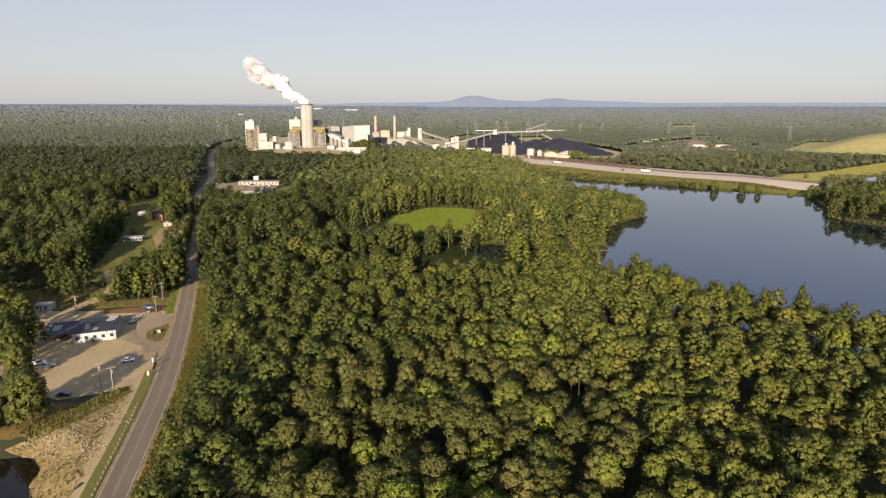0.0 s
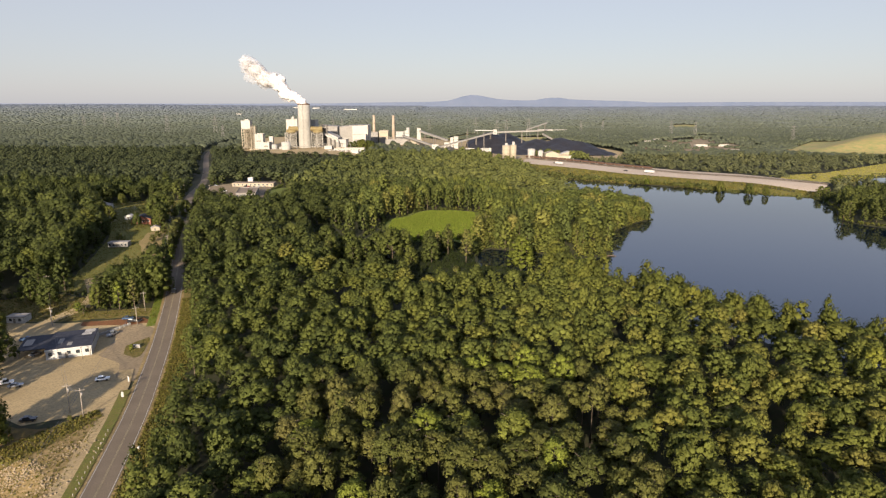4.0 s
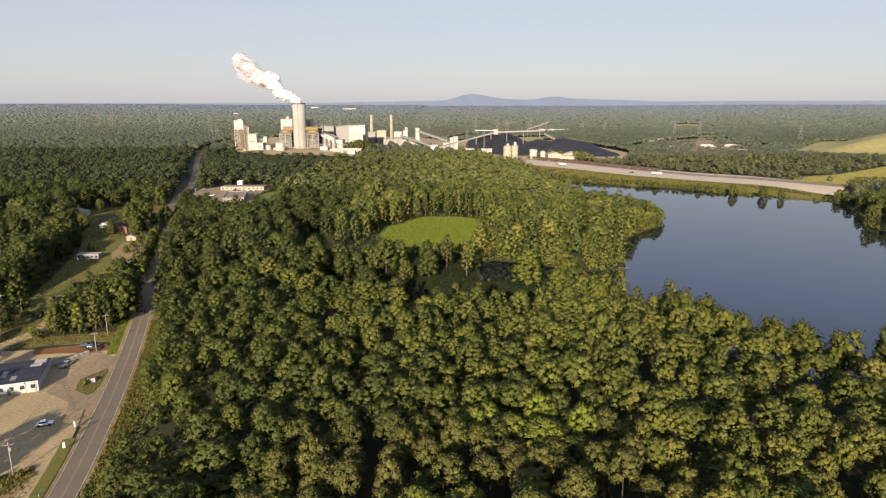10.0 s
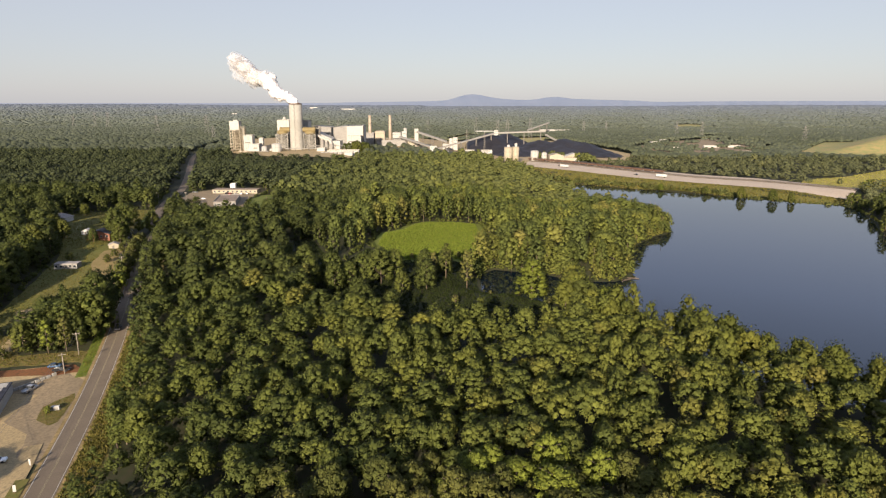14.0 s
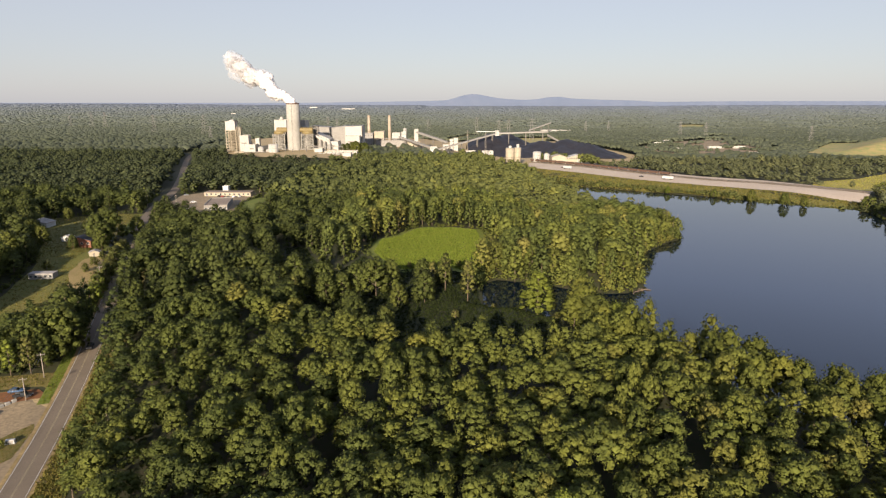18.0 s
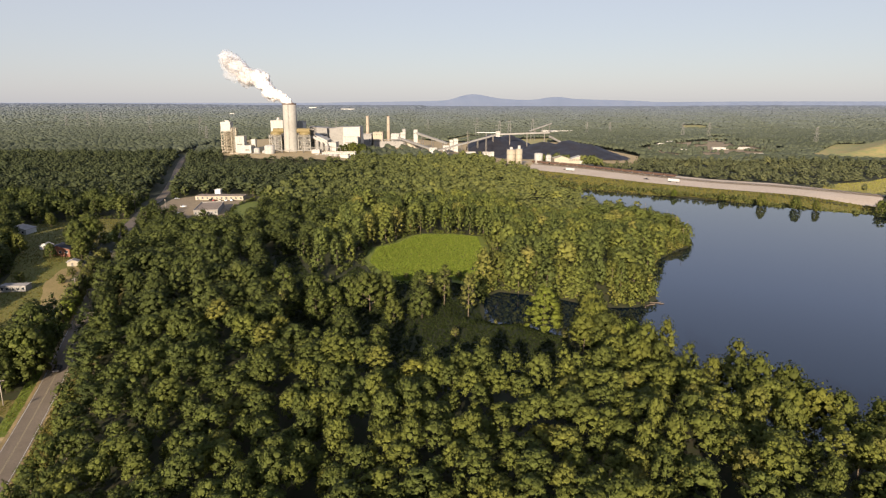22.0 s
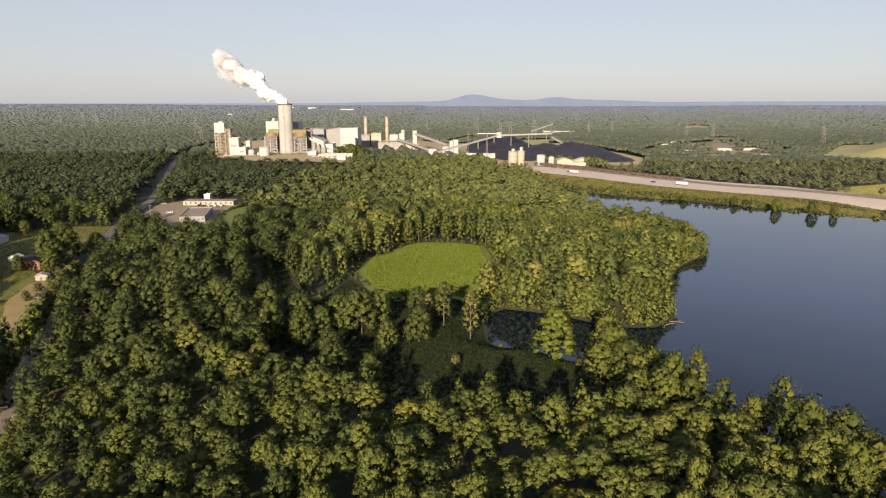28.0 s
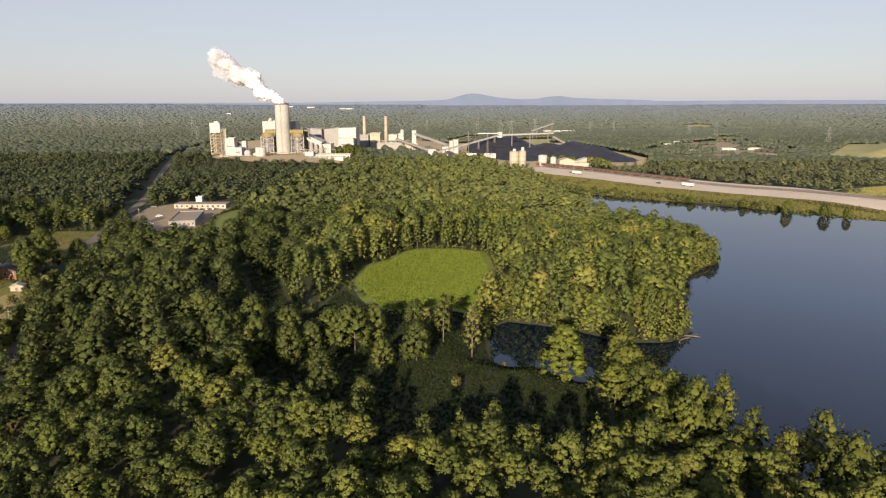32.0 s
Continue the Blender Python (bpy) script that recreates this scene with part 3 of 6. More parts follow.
def clearance(x, y, road_gap=9.5):
    """Room to the nearest open ground; negative on it."""
    d = np.minimum.reduce([away(poly, x, y) - gap for poly, gap in CLEAR])
    side = np.interp(y, ROAD[:, 1], ROAD[:, 0])
    wide = np.where(x > side, np.interp(y, [100, 140, 168, 211, 290, 320], [0, 1, 2.5, 2, 0.5, 0]), 0)
    return np.minimum(d, away(ROADLINE, x, y, False) - road_gap - wide + 3.2 * smooth(290, 330, y) + np.where(x < side, 2.6 * smooth(280, 300, y) * smooth(352, 344, y), 0) - 3.5 * smooth(560, 640, y))


HEADLAND = [(300, 440), (300, 520), (345, 620), (420, 690), (700, 690), (700, 400)]


def in_view(x, y, margin=25):
    """Ground that the flight can see, with room for shadows that fall into it."""
    return (np.abs(x) < 0.72 * (y + 10) + margin) & (y > 62)


def woods(name, x, y, templates, scale, mat, label, seed, spread=0.24, tall=1.0, kind="stuff", lift=0.0, hv=(0.72, 1.16), far=False, mixed_wood=False, shore=False):
    rng = np.random.default_rng(seed)
    n = len(x)
    z = ground_z(x, y) + lift
    pick = rng.integers(0, len(templates), n)
    a, s, hs = rng.uniform(0, 6.28, n), scale * rng.uniform(1 - spread, 1 + spread, n), tall * rng.uniform(hv[0], hv[1], n)
    patch = 0.5 + 0.5 * np.sin(x * 0.021 + 2 * np.sin(y * 0.013)) * np.cos(y * 0.017 + x * 0.008)
    tint = np.clip(0.16 * patch + 0.12 + 0.5 * rng.beta(1.6, 2.4, n) + 0.3 * (rng.uniform(size=n) > 0.94), 0, 1)
    # shade painted in by x: darker woods to the left, sunlit to the right
    tint = np.clip(tint + 0.36 * smooth(-110, 60, x) - 0.24, 0, 1)
    if shore:
        tint = np.clip(tint + 0.18 * smooth(20, 6, away(LAKE, x, y)) * smooth(150, 240, y) * rng.uniform(0.3, 1.2, n), 0, 1)
    if mixed_wood:
        tint = np.clip(0.2 * patch + 0.72 * rng.beta(1.1, 1.7, n) + 0.05, 0, 1)
    # tint rises with y, so farther crowns take the hazier colours
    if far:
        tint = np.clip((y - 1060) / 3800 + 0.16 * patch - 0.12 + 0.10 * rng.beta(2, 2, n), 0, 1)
    hs = hs * (1 + 0.13 * np.sin(x * 0.09 + 3 * np.sin(y * 0.031)) * np.cos(y * 0.075 + x * 0.02))
    V, F, A, N, off = [], [], [], [], 0
    for k, (tv, tf, tl) in enumerate(templates):
        q = np.where(pick == k)[0]
        if not len(q):
            continue
        ca, sa = np.cos(a[q])[:, None], np.sin(a[q])[:, None]
        X = (tv[:, 0] * ca - tv[:, 1] * sa) * s[q][:, None] + x[q][:, None]
        Y = (tv[:, 0] * sa + tv[:, 1] * ca) * s[q][:, None] + y[q][:, None]
        Z = tv[:, 2] * hs[q][:, None] + z[q][:, None]
        m, tn = len(tv), len(q)
        V.append(np.stack([X, Y, Z], -1).reshape(-1, 3))
        F.append((tf[None] + (off + np.arange(tn) * m)[:, None, None]).reshape(-1, 3))
        A.append(np.repeat(tint[q], m))
        N.append(np.stack([tl[:, 0] * ca - tl[:, 1] * sa, tl[:, 0] * sa + tl[:, 1] * ca, np.broadcast_to(tl[:, 2], X.shape)], -1).reshape(-1, 3))
        off += tn * m
    ob = mesh_ob(name, np.concatenate(V), np.concatenate(F), mat, attrs=np.concatenate(A), leans=np.concatenate(N))
    return tagged(ob, label, "woods", kind=kind)


def trunks(name, x, y, height, label, seed):
    """Bare stems under the crowns at the edges of the woods."""
    rng = np.random.default_rng(seed)
    a = np.arange(5) * 2 * np.pi / 5
    ringv = np.stack([np.cos(a), np.sin(a)], 1)
    z = ground_z(x, y)
    lean = rng.normal(size=(len(x), 2)) * 0.35
    V, F = [], []
    for i in range(len(x)):
        r = rng.uniform(0.16, 0.26)
        lo = np.c_[ringv * r + [x[i], y[i]], np.full(5, z[i] - 0.4)]
        hi = np.c_[ringv * r * 0.5 + [x[i] + lean[i, 0], y[i] + lean[i, 1]], np.full(5, z[i] + height * rng.uniform(0.8, 1.1))]
        V += [lo, hi]
        o = i * 10
        F += [(o + k, o + (k + 1) % 5, o + 5 + (k + 1) % 5, o + 5 + k) for k in range(5)]
    ob = mesh_ob(name, np.concatenate(V), np.array(F), M_BARK, smooth_faces=True)
    return tagged(ob, label, "tree trunks", kind="stuff")


PINES = [crown(s, 26, 28, 0.29, 3.7, 11.8, 18.4, 1.1, 0.2, 0.72) for s in range(4)]
BROAD = [crown(8 + s, 27, 28, 0.31, 3.9, 9.5, 18.0, 1.2, 0.08, 0.85) for s in range(2)]
SLIM = [crown(12 + s, 10, 24, 0.28, 1.9, 10.5, 16.6, 0.85, 0.4, 0.85, 8) for s in range(2)]
NEAR = PINES + BROAD
EDGE = [crown(40 + s, 40, 16, 0.30, 3.5, 1.0, 18.0, 1.15, 0.25, 0.85, 8) for s in range(3)]
SHRUB = [crown(50 + s, 6, 5, 0.40, 1.2, 0.0, 2.6, 0.7, heart=8) for s in range(3)]
BIG = [crown(80 + s, 34, 18, 0.40, 5.6, 5.0, 18.0, 2.0, 0.15, 0.95, 8, 0.22) for s in range(4)] + [crown(88, 30, 18, 0.38, 4.4, 3.5, 20.0, 1.6, 0.35, 0.95, 8, 0.22)]
MID = [crown(20 + s, 11, 4, 0.75, 5.4, 3.5, 16.0, 2.7, 0.12, 0.9, 20, 0.14) for s in range(4)]
MIDLOW = [crown(24 + s, 11, 4, 0.8, 5.4, 3.5, 16.0, 2.8, 0.12, 0.9, 8, 0.14) for s in range(4)]
FARW = [dome(30 + s, 4.2, 13.5) for s in range(4)]
LOWFAR = [dome(36 + s, 4.2, 13.5, 1, 0.6) for s in range(4)]

# the stretch of wood under the start of the flight, tree by tree
PICK = ((-38, 46), (100, 192))
x, y = scatter(-420, 440, 60, 335, 6.9, 3, 0.4)
c = clearance(x, y)
k = (c > 0) & in_view(x, y) & (np.random.default_rng(77).uniform(size=len(x)) > 0.07)
x, y, c = x[k], y[k], c[k]
lakeside = (away(LAKE, x, y) < 15) & (y > 150)
x, y, c = x[~lakeside], y[~lakeside], c[~lakeside]
single = (x > PICK[0][0]) & (x < PICK[0][1]) & (y > PICK[1][0]) & (y < PICK[1][1])
edge = (c < 6) & ~single
rest = ~single & ~edge
woods("near_woods", x[rest], y[rest], NEAR, 1.0, M_LEAF, "dense green mixed woodland canopy in low sun", 4, 0.32, hv=(0.74, 1.1), shore=True)
woods("woodland_edge", x[edge], y[edge], EDGE, 1.0, M_LEAF, "leafy woodland edge reaching down to the ground", 14, 0.3, shore=True)
trunks("edge_trunks", x[edge], y[edge], 10.0, "pale bare tree trunks along the woodland edge", 15)
xu, yu = scatter(-300, 320, 60, 335, 6.5, 43, 0.5)
ku = (clearance(xu, yu) > 1) & in_view(xu, yu) & (np.random.default_rng(78).uniform(size=len(xu)) > 0.5)
woods("slim_trees", xu[ku], yu[ku], SLIM, 1.0, M_LEAF, "slim young trees between the larger crowns", 44, 0.35, hv=(0.6, 1.05))
SINGLES = (x[single], y[single])
x, y = scatter(-190, 200, -110, 66, 7.6, 83)
k = clearance(x, y) > 0
woods("rear_woods", x[k], y[k], MIDLOW, 0.8, M_LEAF, "woodland behind the start of the flight", 84)
xs, ys = scatter(40, 260, 140, 335, 7.6, 143, 0.36)
ds = away(LAKE, xs, ys)
ks = (ds > 1.2) & (ds < 16) & (clearance(xs, ys) > -0.5) & in_view(xs, ys)
woods("lakeside_hardwoods", xs[ks], ys[ks], BIG, 0.86, M_SHORE, "bright yellow-green hardwood crowns along the lake shore", 144, 0.26, tall=1.0, hv=(0.8, 1.12), mixed_wood=True)
trunks("lakeside_trunks", xs[ks], ys[ks], 9.0, "pale tree trunks along the lake shore", 145)
SIDED = [crown(90 + s, 40, 18, 0.38, 4.6, 0.5, 17.0, 1.5, 0.2, 0.95, 8) for s in range(3)]
x, y = scatter(-480, 480, 335, 610, 10.4, 63, 0.42)
c = clearance(x, y)
k = (c > 0) & in_view(x, y)
x, y, c = x[k], y[k], c[k]
edge = c < 7
west = ~edge & (x < -70)
woods("west_hardwoods", x[west], y[west], BIG, 1.05, M_WEST, "dark rounded hardwood crowns near the road", 164, 0.32, tall=0.94 - 0.2 * smooth(410, 450, y[west]) * smooth(-250, -220, x[west]), hv=(0.65, 1.2))
point = inside(HEADLAND, x, y)
main = ~edge & ~west & ~point
far_point = ~edge & point
woods("headland_woods", x[far_point], y[far_point], BIG, 0.95, M_WEST, "dark green wooded headland across the lake", 165, 0.3, tall=0.95, hv=(0.6, 1.1))
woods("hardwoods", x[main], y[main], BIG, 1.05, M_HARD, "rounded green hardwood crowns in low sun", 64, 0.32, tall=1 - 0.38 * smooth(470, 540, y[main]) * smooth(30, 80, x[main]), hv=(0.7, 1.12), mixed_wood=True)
woods("headland_edge", x[edge & point], y[edge & point], SIDED, 0.95, M_WEST, "leafy dark green edge of the headland", 166, 0.25, tall=0.9)
shore = edge & (x > -60) & ~point
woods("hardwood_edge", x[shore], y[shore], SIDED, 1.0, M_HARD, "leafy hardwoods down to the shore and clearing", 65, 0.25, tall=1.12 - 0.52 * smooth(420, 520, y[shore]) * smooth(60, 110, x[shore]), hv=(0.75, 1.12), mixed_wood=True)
inland = edge & (x <= -60)
woods("roadside_edge", x[inland], y[inland], SIDED, 1.0, M_WEST, "leafy hardwoods beside the road and lawns", 67, 0.25, tall=0.95 - 0.22 * smooth(410, 450, y[inland]) * smooth(-250, -220, x[inland]), hv=(0.75, 1.2))
trunks("hardwood_trunks", x[edge], y[edge], 12.0, "pale bare hardwood trunks at the wood's edge", 66)
x, y = scatter(-300, 440, 90, 660, 3.1, 33)
c = clearance(x, y)
k = (c > -1.0) & (c < 2.2) & in_view(x, y, 0) & ((away(ROADLINE, x, y, False) > 13) | (y > 330))
woods("edge_shrubs", x[k], y[k], SHRUB, 1.0, M_LEAF, "low green shrubs at the edge of the woods", 34, 0.4)
x, y = scatter(-70, 200, 290, 640, 3.9, 71)
c = clearance(x, y)
k = (c > -1.2) & (c < 7.5) & (away(LAKE, x, y) < 12) & (away(LAKE, x, y) > 0.5)
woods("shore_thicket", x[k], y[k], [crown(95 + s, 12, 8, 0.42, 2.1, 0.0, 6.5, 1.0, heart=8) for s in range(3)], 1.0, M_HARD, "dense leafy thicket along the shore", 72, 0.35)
x, y = scatter(-900, 900, 610, 1060, 10.2, 5)
c = clearance(x, y)
k = (c > 0) & in_view(x, y)
kl, kr = k & (x < -150), k & (x >= -150) & (x < 215)
kb = k & (x >= 215) & (np.random.default_rng(91).uniform(size=len(x)) > 0.22)
woods("railside_woods", x[kb], y[kb], MIDLOW, 0.85, M_RAILW, "open green woodland behind the rail yard", 107, 0.45, tall=0.58, hv=(0.4, 1.35))
woods("middle_woods", x[kr], y[kr], MID, 1.1, M_PLANTW, "dense green woodland before the power plant", 6, 0.4, hv=(0.62, 1.15), tall=0.98 - 0.45 * smooth(790, 900, y[kr]) * smooth(-100, -140, x[kr]) - 0.3 * smooth(20, 80, x[kr]) * smooth(1000, 900, y[kr]))
woods("roadside_woods", x[kl], y[kl], MIDLOW, 1.1, M_MIDW, "dark green woodland along the road to the plant", 106, 0.3, tall=0.9 - 0.45 * smooth(790, 900, y[kl]) * smooth(-345, -320, x[kl]))
k = k & (c < 7) & (y < 720)
woods("middle_edge", x[k], y[k], [crown(60, 16, 5, 0.8, 3.2, 0.3, 12, 1.4, heart=8)], 1.0, M_LEAF, "leafy edge of the middle woods down to the shore", 16)
trunks("middle_trunks", x[k], y[k], 9.0, "pale tree trunks along the lake shore", 17)
x, y = scatter(95, 430, 610, 1000, 3.0, 25)
rngb = np.random.default_rng(26)
k = (away(BANK, x, y) < -0.5) & (away(LAKE, x, y) < rngb.uniform(2, 22, len(x))) & (rngb.uniform(size=len(x)) < 0.8)
woods("bank_shrubs", x[k], y[k], SHRUB, 1.7, M_PLANTW, "shrubby green bank between lake and rail yard", 27, 0.5, tall=1.2, hv=(0.5, 1.8))
x, y = scatter(-1700, 1700, 1060, 2100, 10.4, 7, 0.5)
k = (clearance(x, y, 14) > 0) & in_view(x, y)
woods("far_woods", x[k], y[k], FARW, 1.42, M_HAZED_FARW, "dark green woods behind the power plant", 8, 0.35, tall=(0.66 - 0.3 * smooth(1200, 2100, y[k])) * (1 - 0.6 * smooth(330, 400, x[k]) * smooth(1320, 1280, y[k])), lift=2.5, far=True)
x, y = scatter(340, 710, 1110, 1620, 9.0, 81, 0.5)
k = (away(ASHYARD, x, y) < 2) & (np.sin(x * 0.06 + 2 * np.sin(y * 0.045)) * np.sin(y * 0.05 + x * 0.03) > 0.4)
woods("ash_yard_scrub", x[k], y[k], FARW, 1.1, M_HAZED_FARW, "scrub and small trees on the ash yard", 82, tall=0.55, far=True)
x, y = scatter(-2900, 2900, 2100, 3800, 19, 9, 0.5)
k = in_view(x, y) & (away(CLEARINGS[0], x, y) > 3)
woods("distant_woods", x[k], y[k], LOWFAR, 2.2, M_HAZED_FARW, "distant wooded plain under haze", 10, 0.35, tall=0.28, lift=3.5, far=True)
x, y = scatter(-3700, 3700, 3800, 4860, 30, 11, 0.5)
k = in_view(x, y)
woods("horizon_woods", x[k], y[k], [dome(45 + s, 9, 12, 1, 0.5) for s in range(3)], 2.4, M_HAZED_FARW, "hazy woods along the horizon", 12, tall=0.5, far=True)


def grass(name, poly, density, height, label, seed, mat, gap=0.3):
    """Upright tufts of blades over open ground."""
    rng = np.random.default_rng(seed)
    px, py = np.array(poly, float).T
    n = int((px.max() - px.min()) * (py.max() - py.min()) * density)
    x, y = rng.uniform(px.min(), px.max(), n), rng.uniform(py.min(), py.max(), n)
    k = away(poly, x, y) < -gap
    x, y = x[k], y[k]
    z = ground_z(x, y)
    n = len(x)
    V = []
    for q in range(3):
        a = rng.uniform(0, 6.28, n)
        s, h = height * rng.uniform(0.3, 0.7, n), height * rng.uniform(0.6, 1.2, n)
        dx, dy = np.cos(a) * s, np.sin(a) * s
        ox, oy = rng.normal(size=n) * height * 0.3, rng.normal(size=n) * height * 0.3
        V.append(np.stack([np.stack([x + ox - dx, y + oy - dy, z], 1), np.stack([x + ox + dx, y + oy + dy, z], 1),
                           np.stack([x + ox + rng.normal(size=n) * 0.2, y + oy + rng.normal(size=n) * 0.2, z + h], 1)], 1))
    v = np.concatenate(V).reshape(-1, 3)
    tint = np.repeat(np.tile(rng.beta(2, 2, n), 3), 3)
    ob = mesh_ob(name, v, np.arange(len(v)).reshape(-1, 3), mat, attrs=tint)
    return tagged(ob, label, "grass", kind="stuff")


M_OLIVE = foliage("olive_blades", [(0.0, (0.067, 0.069, 0.014)), (0.6, (0.101, 0.090, 0.022)), (1.0, (0.157, 0.118, 0.036))], 0.2, domed=False)
# blades darkened like the marsh ground, shade included in their colour
M_REED_SHADE = foliage("shade_dark_marsh_blades", [(0.0, (0.010, 0.017, 0.003)), (1.0, (0.018, 0.024, 0.005))], 0.2, domed=False)
M_BLADES = foliage("grass_blades", [(0.0, (0.084, 0.120, 0.016)), (0.5, (0.120, 0.156, 0.021)), (1.0, (0.156, 0.164, 0.036))], 0.35, domed=False)
M_STRAW = foliage("dry_blades", [(0.0, (0.115, 0.131, 0.032)), (0.5, (0.196, 0.184, 0.038)), (1.0, (0.242, 0.216, 0.058))], 0.3, domed=False)
grass("field_grass", FIELD, 2.2, 0.8, "tall sunlit meadow grass in the clearing", 201, M_BLADES)
grass("wetland_grass", WETLAND, 1.2, 0.7, "marsh grass blades with painted-in shade", 202, M_REED_SHADE)
grass("lawn_grass", LAWN, 0.9, 0.45, "rough lawn grass among the houses", 203, M_OLIVE)
grass("turf_grass", TURF, 1.5, 0.45, "rough turf beside the yard", 204, M_OLIVE)
grass("bank_tufts", BANK, 0.35, 1.0, "long grass on the rail yard bank", 205, M_OLIVE)
grass("brush_tufts", BRUSH, 2.6, 0.8, "weeds under the utility poles", 206, M_OLIVE)
for nm, o0, o1, y0, y1 in (("verge_blades", -7.6, -4.4, 100, 205), ("verge_blades", 4.2, 11.5, 100, 300), ("verge_blades", -7.8, -4.5, 270, 330)):
    rl = NEARROAD[(NEARROAD[:, 1] > y0) & (NEARROAD[:, 1] < y1)]
    tn = np.gradient(rl, axis=0)
    tn /= np.linalg.norm(tn, axis=1)[:, None]
    nn = np.c_[tn[:, 1], -tn[:, 0]]
    grass(nm if o0 < 0 else "tall_verge_blades", [tuple(p) for p in rl + nn * o0] + [tuple(p) for p in (rl + nn * o1)[::-1]], 5.0, 0.38 if o0 < 0 else 0.6, "mown grass of the road verge" if o0 < 0 else "olive uncut grass of the road verge", 210, M_BLADES if o0 < 0 else M_OLIVE, 0.1)
grass("bank_weeds", DIRT, 1.3, 0.55, "sparse olive weeds on the dirt bank", 212, M_OLIVE)
grass("island_blades", ISLAND, 6.0, 0.3, "short grass of the island", 211, M_OLIVE, 0.1)
grass("meadow_grass", MEADOW, 0.12, 0.9, "dry golden meadow grass", 207, M_STRAW)
# ---------------------------------------------------------------- builders
def box(bm, x0, x1, y0, y1, z0, z1):
    v = [bm.verts.new((x, y, z)) for z in (z0, z1) for x, y in ((x0, y0), (x1, y0), (x1, y1), (x0, y1))]
    for f in ((3, 2, 1, 0), (4, 5, 6, 7), (0, 1, 5, 4), (1, 2, 6, 5), (2, 3, 7, 6), (3, 0, 4, 7)):
        bm.faces.new([v[i] for i in f])


def cyl(bm, x, y, z0, z1, r0, r1=None, seg=20, cap=True):
    r1 = r0 if r1 is None else r1
    rings = []
    for z, r in ((z0, r0), (z1, r1)):
        rings.append([bm.verts.new((x + r * math.cos(2 * math.pi * i / seg), y + r * math.sin(2 * math.pi * i / seg), z)) for i in range(seg)])
    for i in range(seg):
        f = bm.faces.new((rings[0][i], rings[0][(i + 1) % seg], rings[1][(i + 1) % seg], rings[1][i]))
        f.smooth = seg > 7
    if cap:
        bm.faces.new(rings[0][::-1])
        bm.faces.new(rings[1])


def beam(bm, a, b, w, seg=4):
    """A straight bar from a to b."""
    a, b = Vector(a), Vector(b)
    q = (b - a).to_track_quat("Z", "Y")
    ends = []
    for p in (a, b):
        ends.append([bm.verts.new(p + q @ Vector((w / 2 * 1.41 * math.cos(2 * math.pi * (i + 0.5) / seg), w / 2 * 1.41 * math.sin(2 * math.pi * (i + 0.5) / seg), 0))) for i in range(seg)])
    for i in range(seg):
        bm.faces.new((ends[0][i], ends[0][(i + 1) % seg], ends[1][(i + 1) % seg], ends[1][i]))
    bm.faces.new(ends[0][::-1])
    bm.faces.new(ends[1])


def sweep(bm, pts, r, seg):
    """A round pipe of one piece along points."""
    rings = []
    for i, p in enumerate(pts):
        q = (pts[min(i + 1, len(pts) - 1)] - pts[max(i - 1, 0)]).to_track_quat("Z", "Y")
        rings.append([bm.verts.new(p + q @ Vector((r * math.cos(2 * math.pi * k / seg), r * math.sin(2 * math.pi * k / seg), 0))) for k in range(seg)])
    for a, b in zip(rings, rings[1:]):
        for k in range(seg):
            bm.faces.new((a[k], a[(k + 1) % seg], b[(k + 1) % seg], b[k])).smooth = True
    bm.faces.new(rings[0][::-1])
    bm.faces.new(rings[-1])


def prism(bm, outline, y0, y1):
    """An outline in x and z, drawn out along y."""
    a = [bm.verts.new((x, y0, z)) for x, z in outline]
    b = [bm.verts.new((x, y1, z)) for x, z in outline]
    n = len(outline)
    bm.faces.new(a)
    bm.faces.new(b[::-1])
    for i in range(n):
        bm.faces.new((a[(i + 1) % n], a[i], b[i], b[(i + 1) % n]))


def part(name, bm, mat, parent, label="", bevel=0.0):
    if bevel:
        bmesh.ops.bevel(bm, geom=bm.edges[:], offset=bevel, segments=1, affect="EDGES")
    bmesh.ops.recalc_face_normals(bm, faces=bm.faces[:])
    me = bpy.data.meshes.new(name)
    bm.to_mesh(me)
    bm.free()
    me.materials.append(mat)
    ob = new(name, me)
    ob.parent = parent
    if label:
        ob["label"] = label
    return ob


def boxes(name, spans, mat, parent, label="", bevel=0.0):
    bm = bmesh.new()
    for s in spans:
        box(bm, *s)
    return part(name, bm, mat, parent, label, bevel)


def tube(name, x, y, z0, z1, r0, r1, mat, parent, label="", seg=20):
    bm = bmesh.new()
    cyl(bm, x, y, z0, z1, r0, r1, seg)
    return part(name, bm, mat, parent, label)


def bar(name, a, b, w, mat, parent, label="", seg=4):
    bm = bmesh.new()
    beam(bm, a, b, w, seg)
    return part(name, bm, mat, parent, label)


def thing(name, x, y, z, label, category, group="", turn=0.0):
    ob = new(name)
    ob.empty_display_size = 0.5
    ob.matrix_basis = pose(x, y, z, 0, 0, turn)
    return tagged(ob, label, category, group)


def gz1(x, y):
    return float(ground_z(np.array([x]), np.array([y]))[0])


def plain(name, colour, rough=0.5, metal=0.0, spec=0.5, worn=0.12, scale=1.5):
    """Paint or metal with faint dirt."""
    def build(n, l, b):
        f = noise_of(n, l, scale, 5)
        dark = tuple(c * (1 - worn * 2) for c in colour)
        l.new(ramp_of(n, l, f, [(0.3, dark), (0.6, colour)]), b.inputs["Base Color"])
    return material(name, build, rough, metal, spec)


